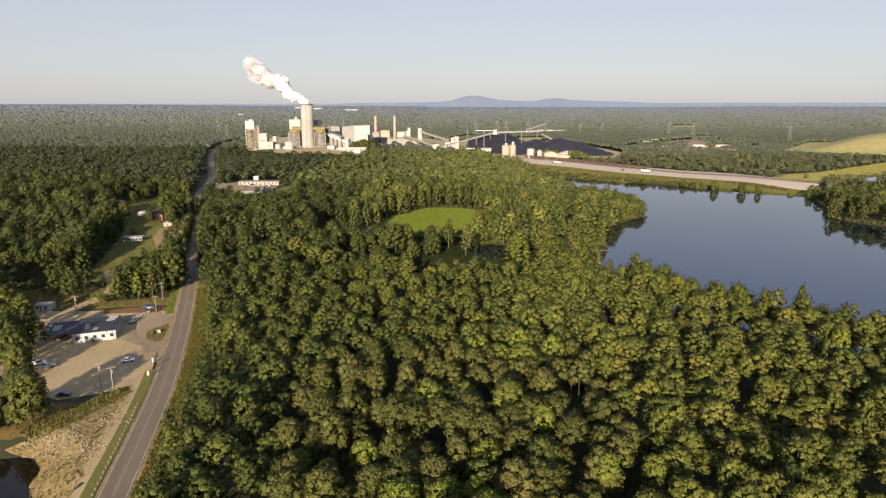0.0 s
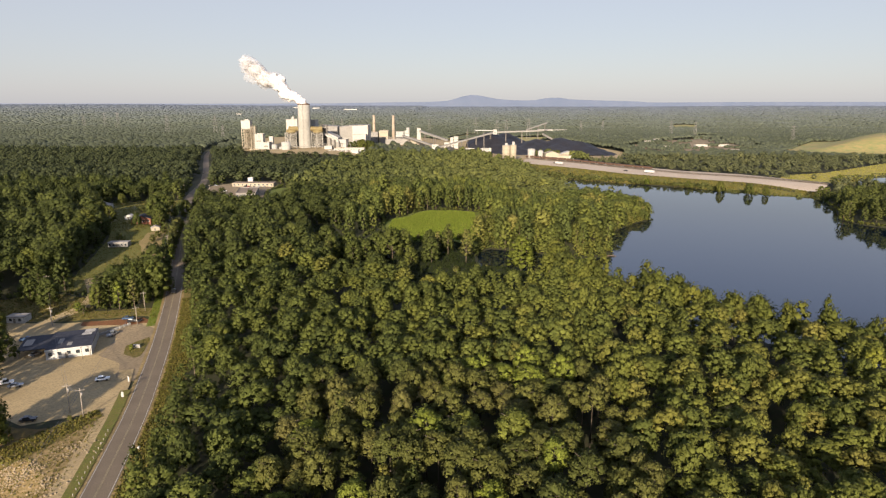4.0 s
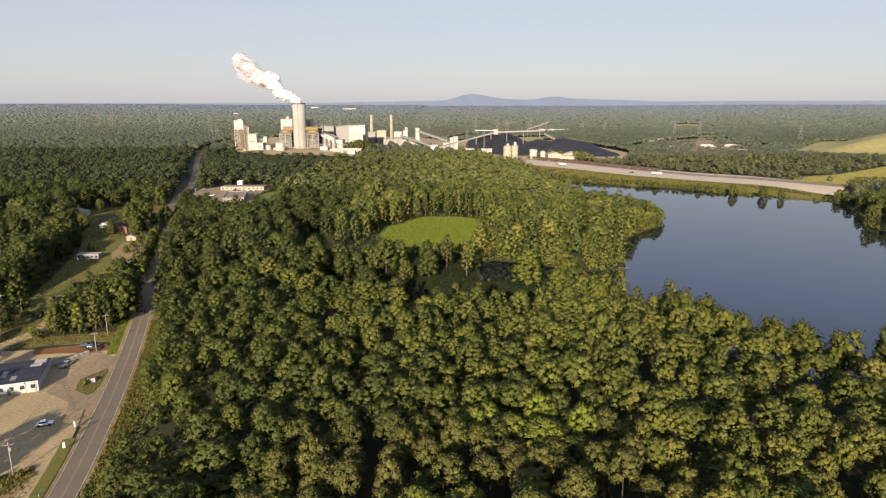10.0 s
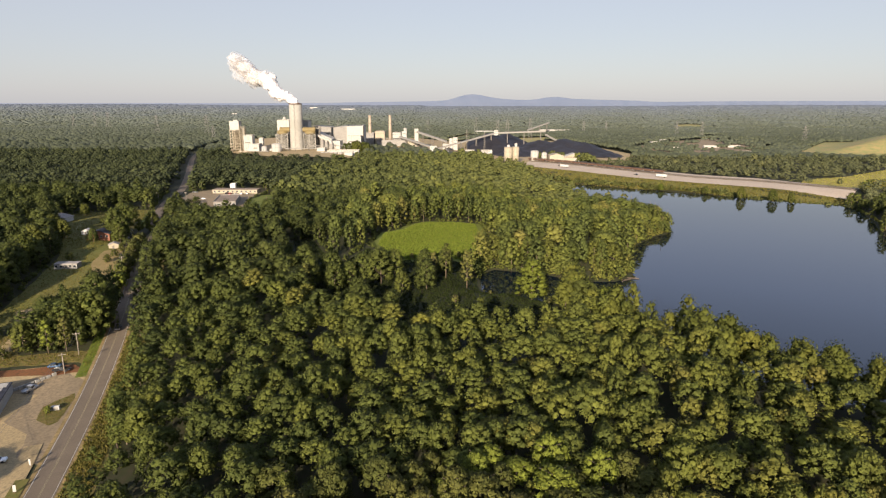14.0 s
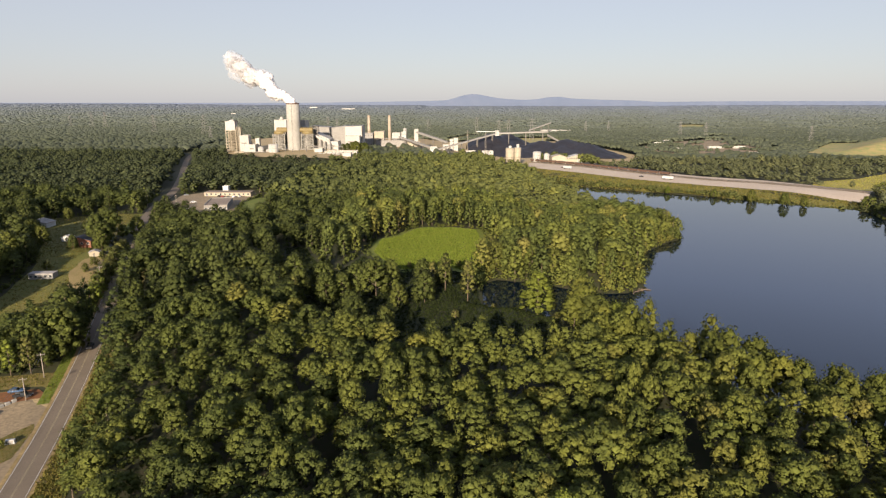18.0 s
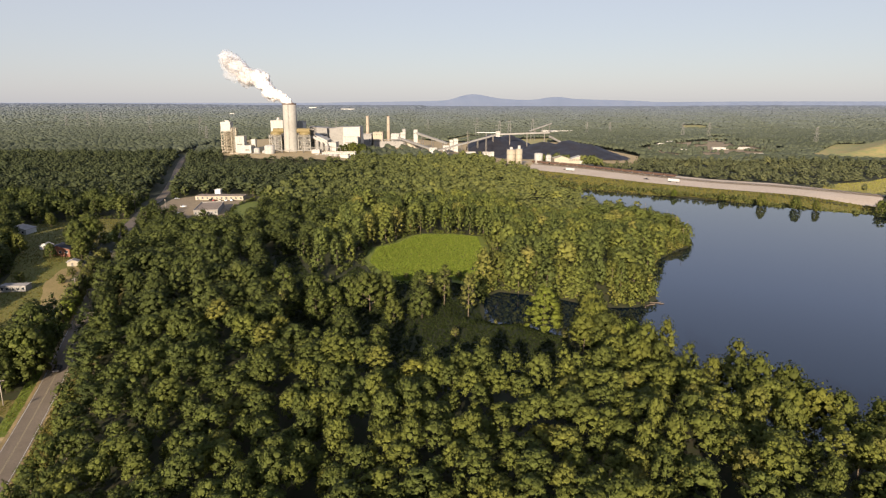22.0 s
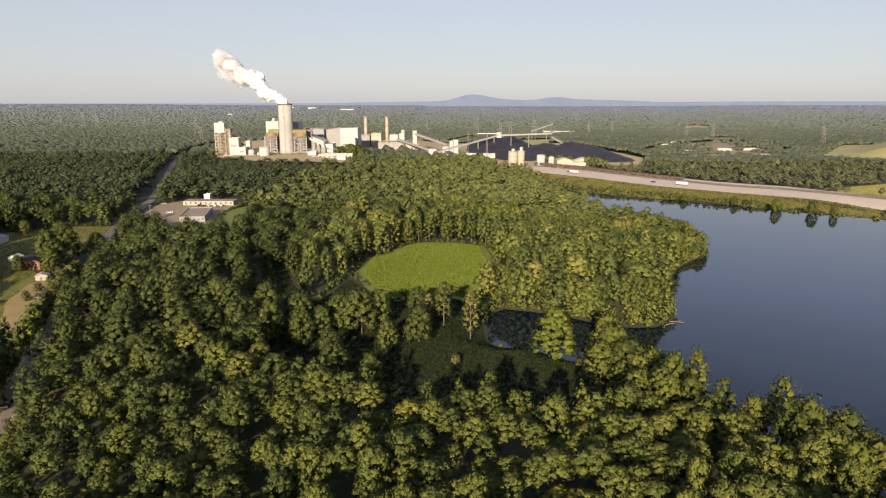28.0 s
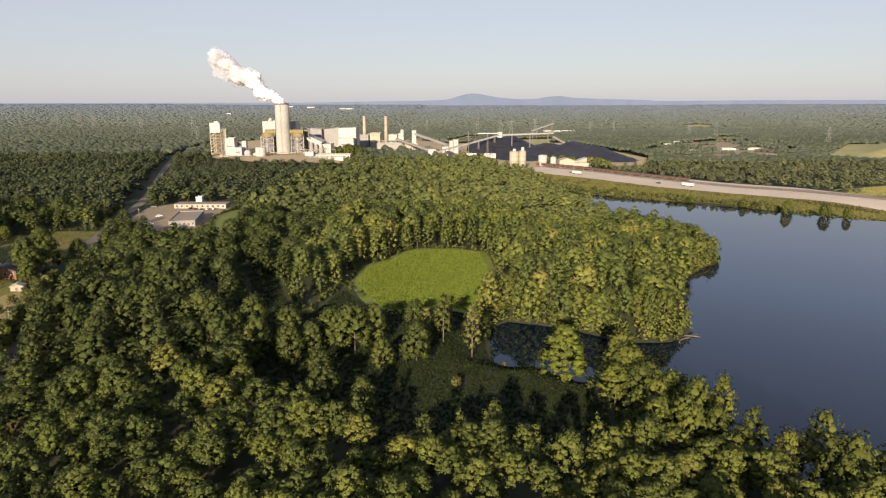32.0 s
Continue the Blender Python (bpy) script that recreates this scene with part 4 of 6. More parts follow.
M_GLASS = plain("dark_window", (0.03, 0.035, 0.04), 0.08, 0.0, 0.6)
M_TYRE = plain("tyre", (0.02, 0.02, 0.02), 0.9)
M_CHROME = plain("hub_metal", (0.5, 0.5, 0.5), 0.3, 0.9)
M_LAMP = plain("lamp_glass", (0.75, 0.75, 0.72), 0.15)
M_ROOFDARK = mottled("dark_roof", 0.08, 0.7, (0.018, 0.020, 0.027), (0.028, 0.030, 0.041), (0.043, 0.044, 0.054), rough=0.7)
M_ROOFGREY = mottled("weathered_roof", 0.06, 0.5, (0.24, 0.22, 0.20), (0.32, 0.29, 0.26), (0.18, 0.165, 0.15))
M_TANROOF = mottled("tan_roof", 0.06, 0.6, (0.19, 0.15, 0.115), (0.23, 0.18, 0.135), (0.15, 0.12, 0.095))
M_BRICK = mottled("red_brick", 0.4, 3.0, (0.163, 0.066, 0.038), (0.196, 0.090, 0.058), (0.131, 0.054, 0.032))
M_WOODPOLE = mottled("weathered_pole", 0.5, 4.0, (0.26, 0.22, 0.18), (0.33, 0.29, 0.24), (0.18, 0.15, 0.12))
M_YELLOW = mottled("ochre_duct", 0.1, 0.8, (0.168, 0.125, 0.051), (0.197, 0.154, 0.071), (0.131, 0.101, 0.046), rough=0.55)
M_TANPAINT = mottled("tan_stack", 0.05, 0.4, (0.30, 0.245, 0.185), (0.34, 0.285, 0.215), (0.25, 0.20, 0.15))
M_CREAM = mottled("cream_cladding", 0.05, 0.5, (0.300, 0.258, 0.186), (0.336, 0.291, 0.216), (0.252, 0.216, 0.159), rough=0.6)
M_GREYCLAD = mottled("grey_cladding", 0.05, 0.5, (0.204, 0.192, 0.174), (0.240, 0.228, 0.207), (0.162, 0.153, 0.138), rough=0.6)
M_PYLON = mottled("dull_galvanised", 0.3, 2.0, (0.15, 0.145, 0.135), (0.19, 0.185, 0.17), (0.12, 0.115, 0.105))
M_RUST = mottled("rusty_steel", 0.3, 2.0, (0.085, 0.050, 0.034), (0.115, 0.068, 0.046), (0.055, 0.035, 0.026))
M_WIRE = plain("wire", (0.10, 0.10, 0.10), 0.5)
M_WHITEP = plain("white_paint", (0.411, 0.404, 0.378), 0.5)
M_ROCK = mottled("rubble_stone", 0.8, 5.0, (0.255, 0.20, 0.125), (0.32, 0.255, 0.165), (0.17, 0.13, 0.08))


def building(name, x0, x1, y0, y1, z0, z1, wall, roof, label, category="building", cols=0, rows=1, win=(1.2, 1.2), door=True, turn=0.0, group="", parapet=0.5, rise=0.0):
    """A walled building with its roof, windows to the front and a door. rise: height of a gable along its length."""
    cx, cy, w, d, h = (x0 + x1) / 2, (y0 + y1) / 2, (x1 - x0) / 2, (y1 - y0) / 2, z1 - z0
    t = thing(name, cx, cy, z0, label, category, group, turn)
    wallob = boxes("wall", [(-w, w, -d, d, -1.0, h)], wall, t)
    bm = bmesh.new()
    if rise:
        o = 0.4
        prism(bm, [(-w - o, 0), (-w - o, 0.25), (0, rise + 0.25), (w + o, 0.25), (w + o, 0), (0, rise)], -d - o, d + o)
        rob = part("roof", bm, roof, t)
        rob.location.z = h
        bm = bmesh.new()
        prism(bm, [(-w, 0), (0, rise), (w, 0)], -d + 0.01, d - 0.01)
        part("gable", bm, wall, t).location.z = h
    else:
        box(bm, -w - 0.15, w + 0.15, -d - 0.15, d + 0.15, h, h + 0.25)
        rob = part("roof", bm, roof, t)
        if parapet:
            for s in (-1, 1):
                boxes("parapet", [(s * (w + 0.02) - 0.15, s * (w + 0.02) + 0.15, -d, d, h + 0.25, h + 0.25 + parapet)], wall, t)
                boxes("parapet", [(-w + 0.16, w - 0.16, s * (d + 0.02) - 0.15, s * (d + 0.02) + 0.15, h + 0.25, h + 0.25 + parapet)], wall, t)
    for r in range(rows if cols else 0):
        for c in range(cols):
            x, z = -w + 2 * w * (c + 0.5) / cols, h * (r + 0.62) / rows if rows > 1 else min(h * 0.58, 2.0)
            a, e = win[0] / 2, win[1] / 2
            wo = boxes("window", [(x - a - 0.08, x + a + 0.08, -d - 0.06, -d + 0.02, z - e - 0.08, z + e + 0.08)], M_WHITEP, t)
            boxes("pane", [(x - a, x + a, -d - 0.075, -d - 0.05, z - e, z + e)], M_GLASS, wo, "dark window glass")
    if door:
        do = boxes("door", [(-w * 0.1 - 0.5, -w * 0.1 + 0.5, -d - 0.08, -d + 0.02, 0, 2.1)], M_STEEL, t, "grey steel door")
        boxes("handle", [(-w * 0.1 + 0.3, -w * 0.1 + 0.42, -d - 0.14, -d - 0.08, 1.0, 1.08)], M_CHROME, do)
    return t


def lattice(t, x0, x1, y0, y1, z0, z1, floors, mat=None):
    """Open steelwork: posts, floor plates and crossed braces."""
    mat = mat or M_STEEL
    nx = max(1, round((x1 - x0) / 9))
    for i in range(nx + 1):
        for y in (y0, y1):
            x = x0 + (x1 - x0) * i / nx
            boxes("post", [(x - 0.45, x + 0.45, y - 0.45, y + 0.45, z0 - 1, z1)], mat, t)
    for k in range(1, floors + 1):
        z = z0 + (z1 - z0) * k / floors
        boxes("floor_plate", [(x0 - 0.8, x1 + 0.8, y0 - 0.8, y1 + 0.8, z - 0.35, z)], mat, t)
        bar("rail", (x0 - 0.8, y0 - 0.8, z + 1.1), (x1 + 0.8, y0 - 0.8, z + 1.1), 0.15, mat, t)
        zb = z - (z1 - z0) / floors
        for i in range(nx):
            xa, xb = x0 + (x1 - x0) * i / nx, x0 + (x1 - x0) * (i + 1) / nx
            a, b = (xa, xb) if (i + k) % 2 else (xb, xa)
            bar("brace", (a, y0 - 0.1, zb), (b, y0 - 0.1, z - 0.35), 0.35, mat, t)


def tank(name, x, y, z, r, h, mat, label, dome=0.25, group=""):
    t = thing(name, x, y, z, label, "tank", group)
    tube("shell", 0, 0, -0.5, h, r, r, mat, t, seg=32)
    bm = bmesh.new()
    for k in range(4):
        a0, a1 = k * math.pi / 8, (k + 1) * math.pi / 8
        cyl(bm, 0, 0, h + dome * r * math.sin(a0), h + dome * r * math.sin(a1), r * 1.01 * math.cos(a0), r * 1.01 * math.cos(a1) + 0.01, 32, k == 3)
    part("lid", bm, mat, t)
    for zz in (h * 0.35, h * 0.7):
        tube("band", 0, 0, zz, zz + 0.25, r + 0.08, r + 0.08, M_STEEL, t, seg=32)
    ladder = boxes("ladder", [(-0.35, -0.25, -r - 0.25, -r - 0.12, 0, h + 1), (0.25, 0.35, -r - 0.25, -r - 0.12, 0, h + 1)], M_STEEL, t)
    for q in np.arange(0.6, h, 1.6):
        boxes("rung", [(-0.25, 0.25, -r - 0.22, -r - 0.16, q, q + 0.06)], M_STEEL, ladder)
    return t


# ---------------------------------------------------------------- power plant
G = 8.3
t = thing("chimney", -230.5, 1090, G, "wide pale concrete chimney with dark rim", "chimney")
bm = bmesh.new()
prof = [(11.0, -1.0), (10.7, 20), (10.3, 50), (10.0, 78.0), (9.4, 78.0), (9.4, 70)]
for (r0, z0), (r1, z1) in zip(prof, prof[1:]):
    cyl(bm, 0, 0, z0, z1, r0, r1, 48, False)
bmesh.ops.remove_doubles(bm, verts=bm.verts[:], dist=0.01)
shell = part("shell", bm, M_CONC, t)
tube("inner_deck", 0, 0, 71, 71.4, 9.38, 9.38, M_ROOFDARK, t, seg=48)
for zz, hh in ((76.6, 1.3), (77.9, 0.35)):
    bm = bmesh.new()
    cyl(bm, 0, 0, zz, zz + hh, 10.25, 10.25, 48, False)
    part("rim_band", bm, M_RUST, t, "rust-brown rim band")
for sx in (-3.6, 3.6):
    tube("flue", sx, 0, 71.4, 79.4, 2.9, 2.9, M_RUST, t, "dark steel flue", 28)
tube("platform", 0, 0, 44, 44.25, 10.75, 10.75, M_CONC, t, "narrow ring platform", 40)
lad = boxes("ladder", [(-0.5, -0.35, -11.25, -11.05, 0, 77), (0.35, 0.5, -11.25, -11.05, 0, 77)], M_STEEL, t)

t = thing("headhouse_tower", -320, 1068, G, "white-topped headhouse on open steelwork", "tower")
lattice(t, -7.5, 7.5, -6, 6, 0, 38, 9, M_CREAM)
boxes("back_wall", [(-7.2, 7.2, 5.0, 5.4, 4, 38)], M_CREAM, t, "cream sheeting behind the steelwork")
clad = boxes("cladding", [(-7.4, 7.0, -6.6, 6.6, 38, 51.5)], M_WHITE, t, "white sheet cladding")
boxes("roof", [(-7.8, 7.4, -7, 7, 51.5, 51.9)], M_GREYCLAD, t)
boxes("penthouse", [(-2, 4, -3, 3, 51.9, 53.6)], M_WHITE, t)
t = thing("stair_tower", -309, 1068, G, "tall open steel stair tower", "tower")
lattice(t, -3, 3, -4, 4, 0, 43, 14, M_CREAM)
boxes("core", [(-1.6, 1.6, -1.5, 2.5, 0, 42)], M_GREYCLAD, t, "sheeted stair core")
building("transfer_house", -302, -289, 1046, 1060, G, 39, M_WHITE, M_GREYCLAD, "tall white clad transfer house", cols=0)
building("transfer_annex", -288.8, -279, 1044, 1058, G, 26, M_WHITE, M_GREYCLAD, "white clad annex of the transfer house", cols=0)
building("annex_box", -283, -277, 1060, 1068, G, 34, M_WHITE, M_GREYCLAD, "small white clad box tower", door=False)
tank("storage_tank", -271, 1045, G, 4.3, 13, M_WHITE, "white steel storage tank with domed lid", 0.5)
tank("storage_tank", -251, 1040, G, 7.2, 18, M_WHITE, "large white storage tank beside the chimney", 0.2)
tank("storage_tank", -306, 1040, G, 4.0, 6.5, M_CREAM, "low cream tank with domed lid", 0.5)
tank("storage_tank", -297, 1036, G, 4.2, 7.0, M_CREAM, "low cream tank in front of the transfer house", 0.4)
tank("storage_tank", -262, 1052, G, 3.2, 9.0, M_WHITE, "small white tank with domed lid", 0.6)
for n, xc in (("absorber", -253.5), ("absorber", -209.5)):
    t = thing(n, xc, 1094, G, "scrubber vessel inside open steelwork", "absorber", "scrubber absorbers")
    lattice(t, -9, 9, -9, 9, 0, 31, 8, M_CONC)
    tube("vessel", 0, 0, -1, 30, 7.2, 7.2, M_GREYCLAD, t, "pale scrubber vessel", 28)
    bm = bmesh.new()
    bmesh.ops.create_uvsphere(bm, u_segments=28, v_segments=12, radius=1, matrix=Matrix.LocRotScale(Vector((0, -1, 33)), None, Vector((9.2, 9.2, 5.2))))
    part("vessel_dome", bm, M_YELLOW, t, "ochre rounded vessel dome")
    for q in range(7):
        bm = bmesh.new()
        cyl(bm, 0, 0, 3.6 + 4.1 * q, 3.9 + 4.1 * q, 10.6, 10.6, 28, True)
        part("ring_deck", bm, M_CONC, t, "pale ring platform round the vessel")
        for a in range(14):
            x, y = 10.5 * math.cos(a * math.pi / 7), 10.5 * math.sin(a * math.pi / 7)
            boxes("rail_post", [(x - 0.12, x + 0.12, y - 0.12, y + 0.12, 3.9 + 4.1 * q, 5.2 + 4.1 * q)], M_CREAM, t)
for xa, xb in ((-257, -241), (-221, -201)):
    t = thing("flue_duct", (xa + xb) / 2, 1090, G + 31.5, "ochre yellow flue duct into the chimney", "duct", "flue ducts")
    w = (xb - xa) / 2
    bm = bmesh.new()
    beam(bm, (-w, 0, 6), (w, 0, 6), 5.4, 16)
    part("duct", bm, M_YELLOW, t)
    for q in (-0.6, 0.0, 0.6):
        bm = bmesh.new()
        beam(bm, (w * q - 0.3, 0, 6), (w * q + 0.3, 0, 6), 6.0, 16)
        part("stiffener", bm, M_YELLOW, t)
    for q in (-1, 1):
        boxes("saddle", [(q * w * 0.7 - 0.5, q * w * 0.7 + 0.5, -3, 3, -0.3, 3)], M_STEEL, t)
t = building("boiler_house", -266, -247, 1110, 1140, G, 60, M_WHITE, M_GREYCLAD, "tall white boiler house", cols=0)
tube("vent_dome", 1, -8, 52, 57, 3.6, 1.8, M_WHITE, t, "rounded white roof vent")
building("boiler_house", -226, -216, 1110, 1136, G, 59, M_WHITE, M_GREYCLAD, "white boiler house end beside the chimney", cols=0)


def shed_hall(name, x0, x1, y0, y1, z0, zl, zr, wall, roof, label):
    """A hall under one sloping roof."""
    cx, cy, w, d = (x0 + x1) / 2, (y0 + y1) / 2, (x1 - x0) / 2, (y1 - y0) / 2
    t = thing(name, cx, cy, z0, label, "building")
    bm = bmesh.new()
    prism(bm, [(-w, -1), (w, -1), (w, zr - z0), (-w, zl - z0)], -d, d)
    part("wall", bm, wall, t)
    bm = bmesh.new()
    prism(bm, [(-w - 0.5, zl - z0 + 0.05), (w + 0.5, zr - z0 + 0.05), (w + 0.5, zr - z0 + 0.5), (-w - 0.5, zl - z0 + 0.5)], -d - 0.5, d + 0.5)
    part("roof", bm, roof, t)
    for k in range(5):
        x = -w + 2 * w * (k + 0.5) / 5
        boxes("louvre", [(x - w * 0.12, x + w * 0.12, -d - 0.12, -d, 6.0, 8.0)], M_STEEL, t, "grey wall louvre")
    return t


shed_hall("turbine_hall", -214, -186, 1150, 1185, G, 49, 47, M_GREYCLAD, M_GREYCLAD, "grey clad turbine hall with grey roof")
shed_hall("turbine_hall", -185.8, -160, 1160, 1195, G, 46, 49, M_GREYCLAD, M_GREYCLAD, "grey clad middle turbine hall")
shed_hall("turbine_hall", -159.6, -132, 1150, 1190, G, 48.5, 49.5, M_WHITE, M_GREYCLAD, "pale clad end of the turbine hall")
boxes("corner_band", [(13.2, 14.0, -20.3, -19.9, 0, 40)], M_RUST, bpy.data.objects["turbine_hall.002"], "brown corner strip")
shed_hall("coal_bunker", -204, -178, 1105, 1140, G, 42, 30, M_WHITE, M_WHITE, "white bunker bay with sloping roof")
building("precipitator", -186, -164, 1100, 1130, G, 27, M_WHITE, M_GREYCLAD, "large white clad precipitator block", cols=0)
building("switch_house", -157, -134, 1130, 1145, G, 34, M_WHITE, M_GREYCLAD, "low white clad switch house", cols=0)
building("pump_house", -191, -179, 1045, 1060, G, 20, M_WHITE, M_GREYCLAD, "white pump house at the plant's front", cols=4, rows=1)
t = building("workshop", -174, -126, 1036, 1052, G, 16.5, M_WHITE, M_YELLOW, "long white workshop with ochre roof edge", cols=10, rows=2, parapet=0.8)
for i in range(5):
    tank("process_tank", -178 + i * 6.5, 1022, G - 0.5, 2.8, 7.5, M_WHITE, "small white process tank in a row", 0.3, "row of process tanks")
building("store_shed", -144, -132, 1012, 1024, G - 0.5, 16, M_WHITE, M_GREYCLAD, "small white clad store shed", cols=3)
building("office_block", -250, -230, 1032, 1042, G - 0.3, 13.5, M_WHITE, M_GREYCLAD, "low white gatehouse below the chimney", cols=6)
building("office_block", -228, -212, 1040, 1048, G - 0.3, 13.0, M_WHITE, M_GREYCLAD, "low white stores block", cols=5)
building("substation_house", -345, -330, 1085, 1095, G, 14, M_GREYCLAD, M_GREYCLAD, "low grey substation house", cols=3)
def seams(t, n, mat=None):
    """Upright cladding joints and a plinth band on the front of a building."""
    wall = next(c for c in t.children if c.name.startswith("wall"))
    xs0, ys0, zs0 = zip(*[v.co[:] for v in wall.data.vertices])
    w, d, h = max(xs0), min(ys0), max(zs0)
    for i in range(1, n):
        x = -w + 2 * w * i / n
        boxes("cladding_seam", [(x - 0.12, x + 0.12, d - 0.12, d + 0.02, 0.5, h - 0.2)], mat or M_GREYCLAD, t)
    boxes("plinth", [(-w - 0.05, w + 0.05, d - 0.2, d + 0.02, -0.5, 2.2)], M_STEEL, t, "grey plinth band")
    boxes("louvre_band", [(-w * 0.7, w * 0.5, d - 0.18, d + 0.02, h * 0.62, h * 0.62 + 1.6)], M_STEEL, t, "grey louvre band")


for nm, cnt in (("boiler_house", 4), ("boiler_house.001", 3), ("transfer_house", 4), ("transfer_annex", 3), ("precipitator", 6), ("switch_house", 6), ("workshop", 12)):
    seams(bpy.data.objects[nm], cnt)
for k, (x, y, z) in enumerate(((-197, 1098, 36), (-190, 1097, 33), (-182, 1096, 30))):
    t = thing("gas_duct", x, y, G, "curved pale gas duct beside the boiler house", "duct", "curved gas ducts")
    bm = bmesh.new()
    pts = [Vector((9 * math.sin(q * math.pi / 14) - 4, 0, (z - G - 7) + 7 * math.cos(q * math.pi / 14))) for q in range(8)]
    sweep(bm, pts, 2.1, 12)
    part("bend", bm, M_WHITE, t)
    bm = bmesh.new()
    beam(bm, pts[-1] + Vector((0, 0, 0.5)), Vector((5, 0, -0.5)), 4.2, 10)
    part("downleg", bm, M_GREYCLAD, t)
for k, (x0, x1, y, z) in enumerate(((-300, -262, 1034, 17), (-246, -205, 1052, 20), (-205, -150, 1056, 24), (-130, -66, 1262, 24))):
    t = thing("pipe_rack", x0, y, G - 1, "steel pipe rack carrying parallel grey pipes", "pipes", "pipe racks")
    for q in range(3):
        bar("pipe", (0, q * 1.0, z - G), (x1 - x0, q * 1.0, z - G), 0.6, (M_GREYCLAD, M_STEEL, M_CREAM)[q], t, seg=8)
    for q in range(5):
        x = (x1 - x0) * q / 4
        for s in (-0.6, 2.6):
            bar("post", (x, s, -1), (x, s, z - G - 0.4), 0.4, M_STEEL, t)
        bar("cross_beam", (x, -0.8, z - G - 0.45), (x, 2.8, z - G - 0.45), 0.35, M_STEEL, t)
t = thing("open_steelwork", -201, 1106, G, "dark open steelwork bay beside the chimney", "steelwork")
lattice(t, -5, 5, -5, 5, 0, 43, 9, M_STEEL)
boxes("core", [(-3, 3, -2, 4, 0, 40)], M_GREYCLAD, t, "grey sheeted core")
for xc in (-137.5, -99):
    t = thing("stack", xc, 1300, G - 2, "slender tan brick stack with ring platforms", "stack", "old plant stacks")
    tube("shaft", 0, 0, -1, 57, 3.6, 2.4, M_TANPAINT, t, seg=28)
    tube("cap", 0, 0, 55.5, 57.3, 2.75, 2.75, M_TANPAINT, t, seg=28)
    for zz in (28, 42):
        tube("platform", 0, 0, zz, zz + 0.4, 4.3, 4.3, M_STEEL, t, "steel ring platform", 24)
for x0, x1, y0, y1, z1, mm, lb in ((-150, -128, 1275, 1300, 31, M_GREYCLAD, "grey boiler bay beside the tan stack"), (-126, -108, 1280, 1305, 34, M_CREAM, "cream boiler bay between the stacks"),
                                   (-92, -77, 1268, 1290, 32, M_WHITE, "white boiler bay beside the tan stack"), (-120, -60, 1250, 1262, 19, M_GREYCLAD, "long low grey plant shed"),
                                   (-75, -66, 1270, 1280, 34, M_WHITE, "narrow white conveyor house"), (-62, -40, 1240, 1252, 18, M_CREAM, "low cream plant shed")):
    building("boiler_bay", x0, x1, y0, y1, G - 2, z1, mm, M_GREYCLAD, lb, cols=4, rows=3, group="old boiler bays")
tank("elevated_tank", -70, 1300, 28, 3.2, 11, M_WHITE, "white water tank above the old boiler bays", 0.4)
boxes("support", [(-2.5, 2.5, -2.5, 2.5, -23, 0)], M_STEEL, bpy.data.objects["elevated_tank"])


def gallery(name, a, b, w, h, legs, mat, label):
    """A covered conveyor from a to b on trestles."""
    a, b = Vector(a), Vector(b)
    t = thing(name, a.x, a.y, a.z, label, "conveyor", "coal conveyors")
    d = b - a
    bm = bmesh.new()
    side = Vector((d.y, -d.x, 0)).normalized() * w / 2
    v = [bm.verts.new(p) for p in (-side, side, d + side, d - side)] + [bm.verts.new(p + Vector((0, 0, h))) for p in (-side, side, d + side, d - side)]
    for f in ((0, 1, 2, 3), (7, 6, 5, 4), (0, 4, 5, 1), (1, 5, 6, 2), (2, 6, 7, 3), (3, 7, 4, 0)):
        bm.faces.new([v[i] for i in f])
    part("casing", bm, mat, t)
    bm = bmesh.new()
    up = Vector((0, 0, h))
    over = side * 1.2
    v = [bm.verts.new(p) for p in (-over + up, over + up, d + over + up, d - over + up)]
    v += [bm.verts.new(p + Vector((0, 0, 0.4))) for p in (-over + up, over + up, d + over + up, d - over + up)]
    for f in ((0, 1, 2, 3), (7, 6, 5, 4), (0, 4, 5, 1), (1, 5, 6, 2), (2, 6, 7, 3), (3, 7, 4, 0)):
        bm.faces.new([v[i] for i in f])
    part("cover", bm, M_GREYCLAD, t)
    for k in range(legs):
        p = d * ((k + 0.7) / legs)
        g = gz1(a.x + p.x, a.y + p.y) - a.z - 0.5
        for s in (-1, 1):
            bar("leg", p + side * s * 0.8, Vector((p.x + side.x * s * 1.7, p.y + side.y * s * 1.7, g)), 0.9, M_STEEL, t)
        bar("cross_brace", p + side * 1.2 + Vector((0, 0, (g - p.z) * 0.5)), p - side * 1.2 + Vector((0, 0, (g - p.z) * 0.5)), 0.5, M_STEEL, t)
    return t


gallery("conveyor", (-47, 1250, 34), (8, 1180, 20), 3.5, 3, 3, M_GREYCLAD, "grey covered conveyor sloping down from the plant")
gallery("conveyor", (-78, 1262, 24), (-8, 1160, 9), 3.5, 2.6, 4, M_GREYCLAD, "pale covered conveyor to the coal yard")
gallery("conveyor", (-12, 1150, 9), (95, 1200, 34), 3.2, 2.2, 4, M_GREYCLAD, "long rising coal conveyor on trestles")
gallery("conveyor", (95, 1200, 34), (184, 1204, 37), 3.2, 2.2, 3, M_GREYCLAD, "level coal conveyor above the coal pile")
gallery("conveyor", (184, 1204, 30), (212, 1220, 16), 3.5, 3, 1, M_GREYCLAD, "short conveyor down to the stockpile")
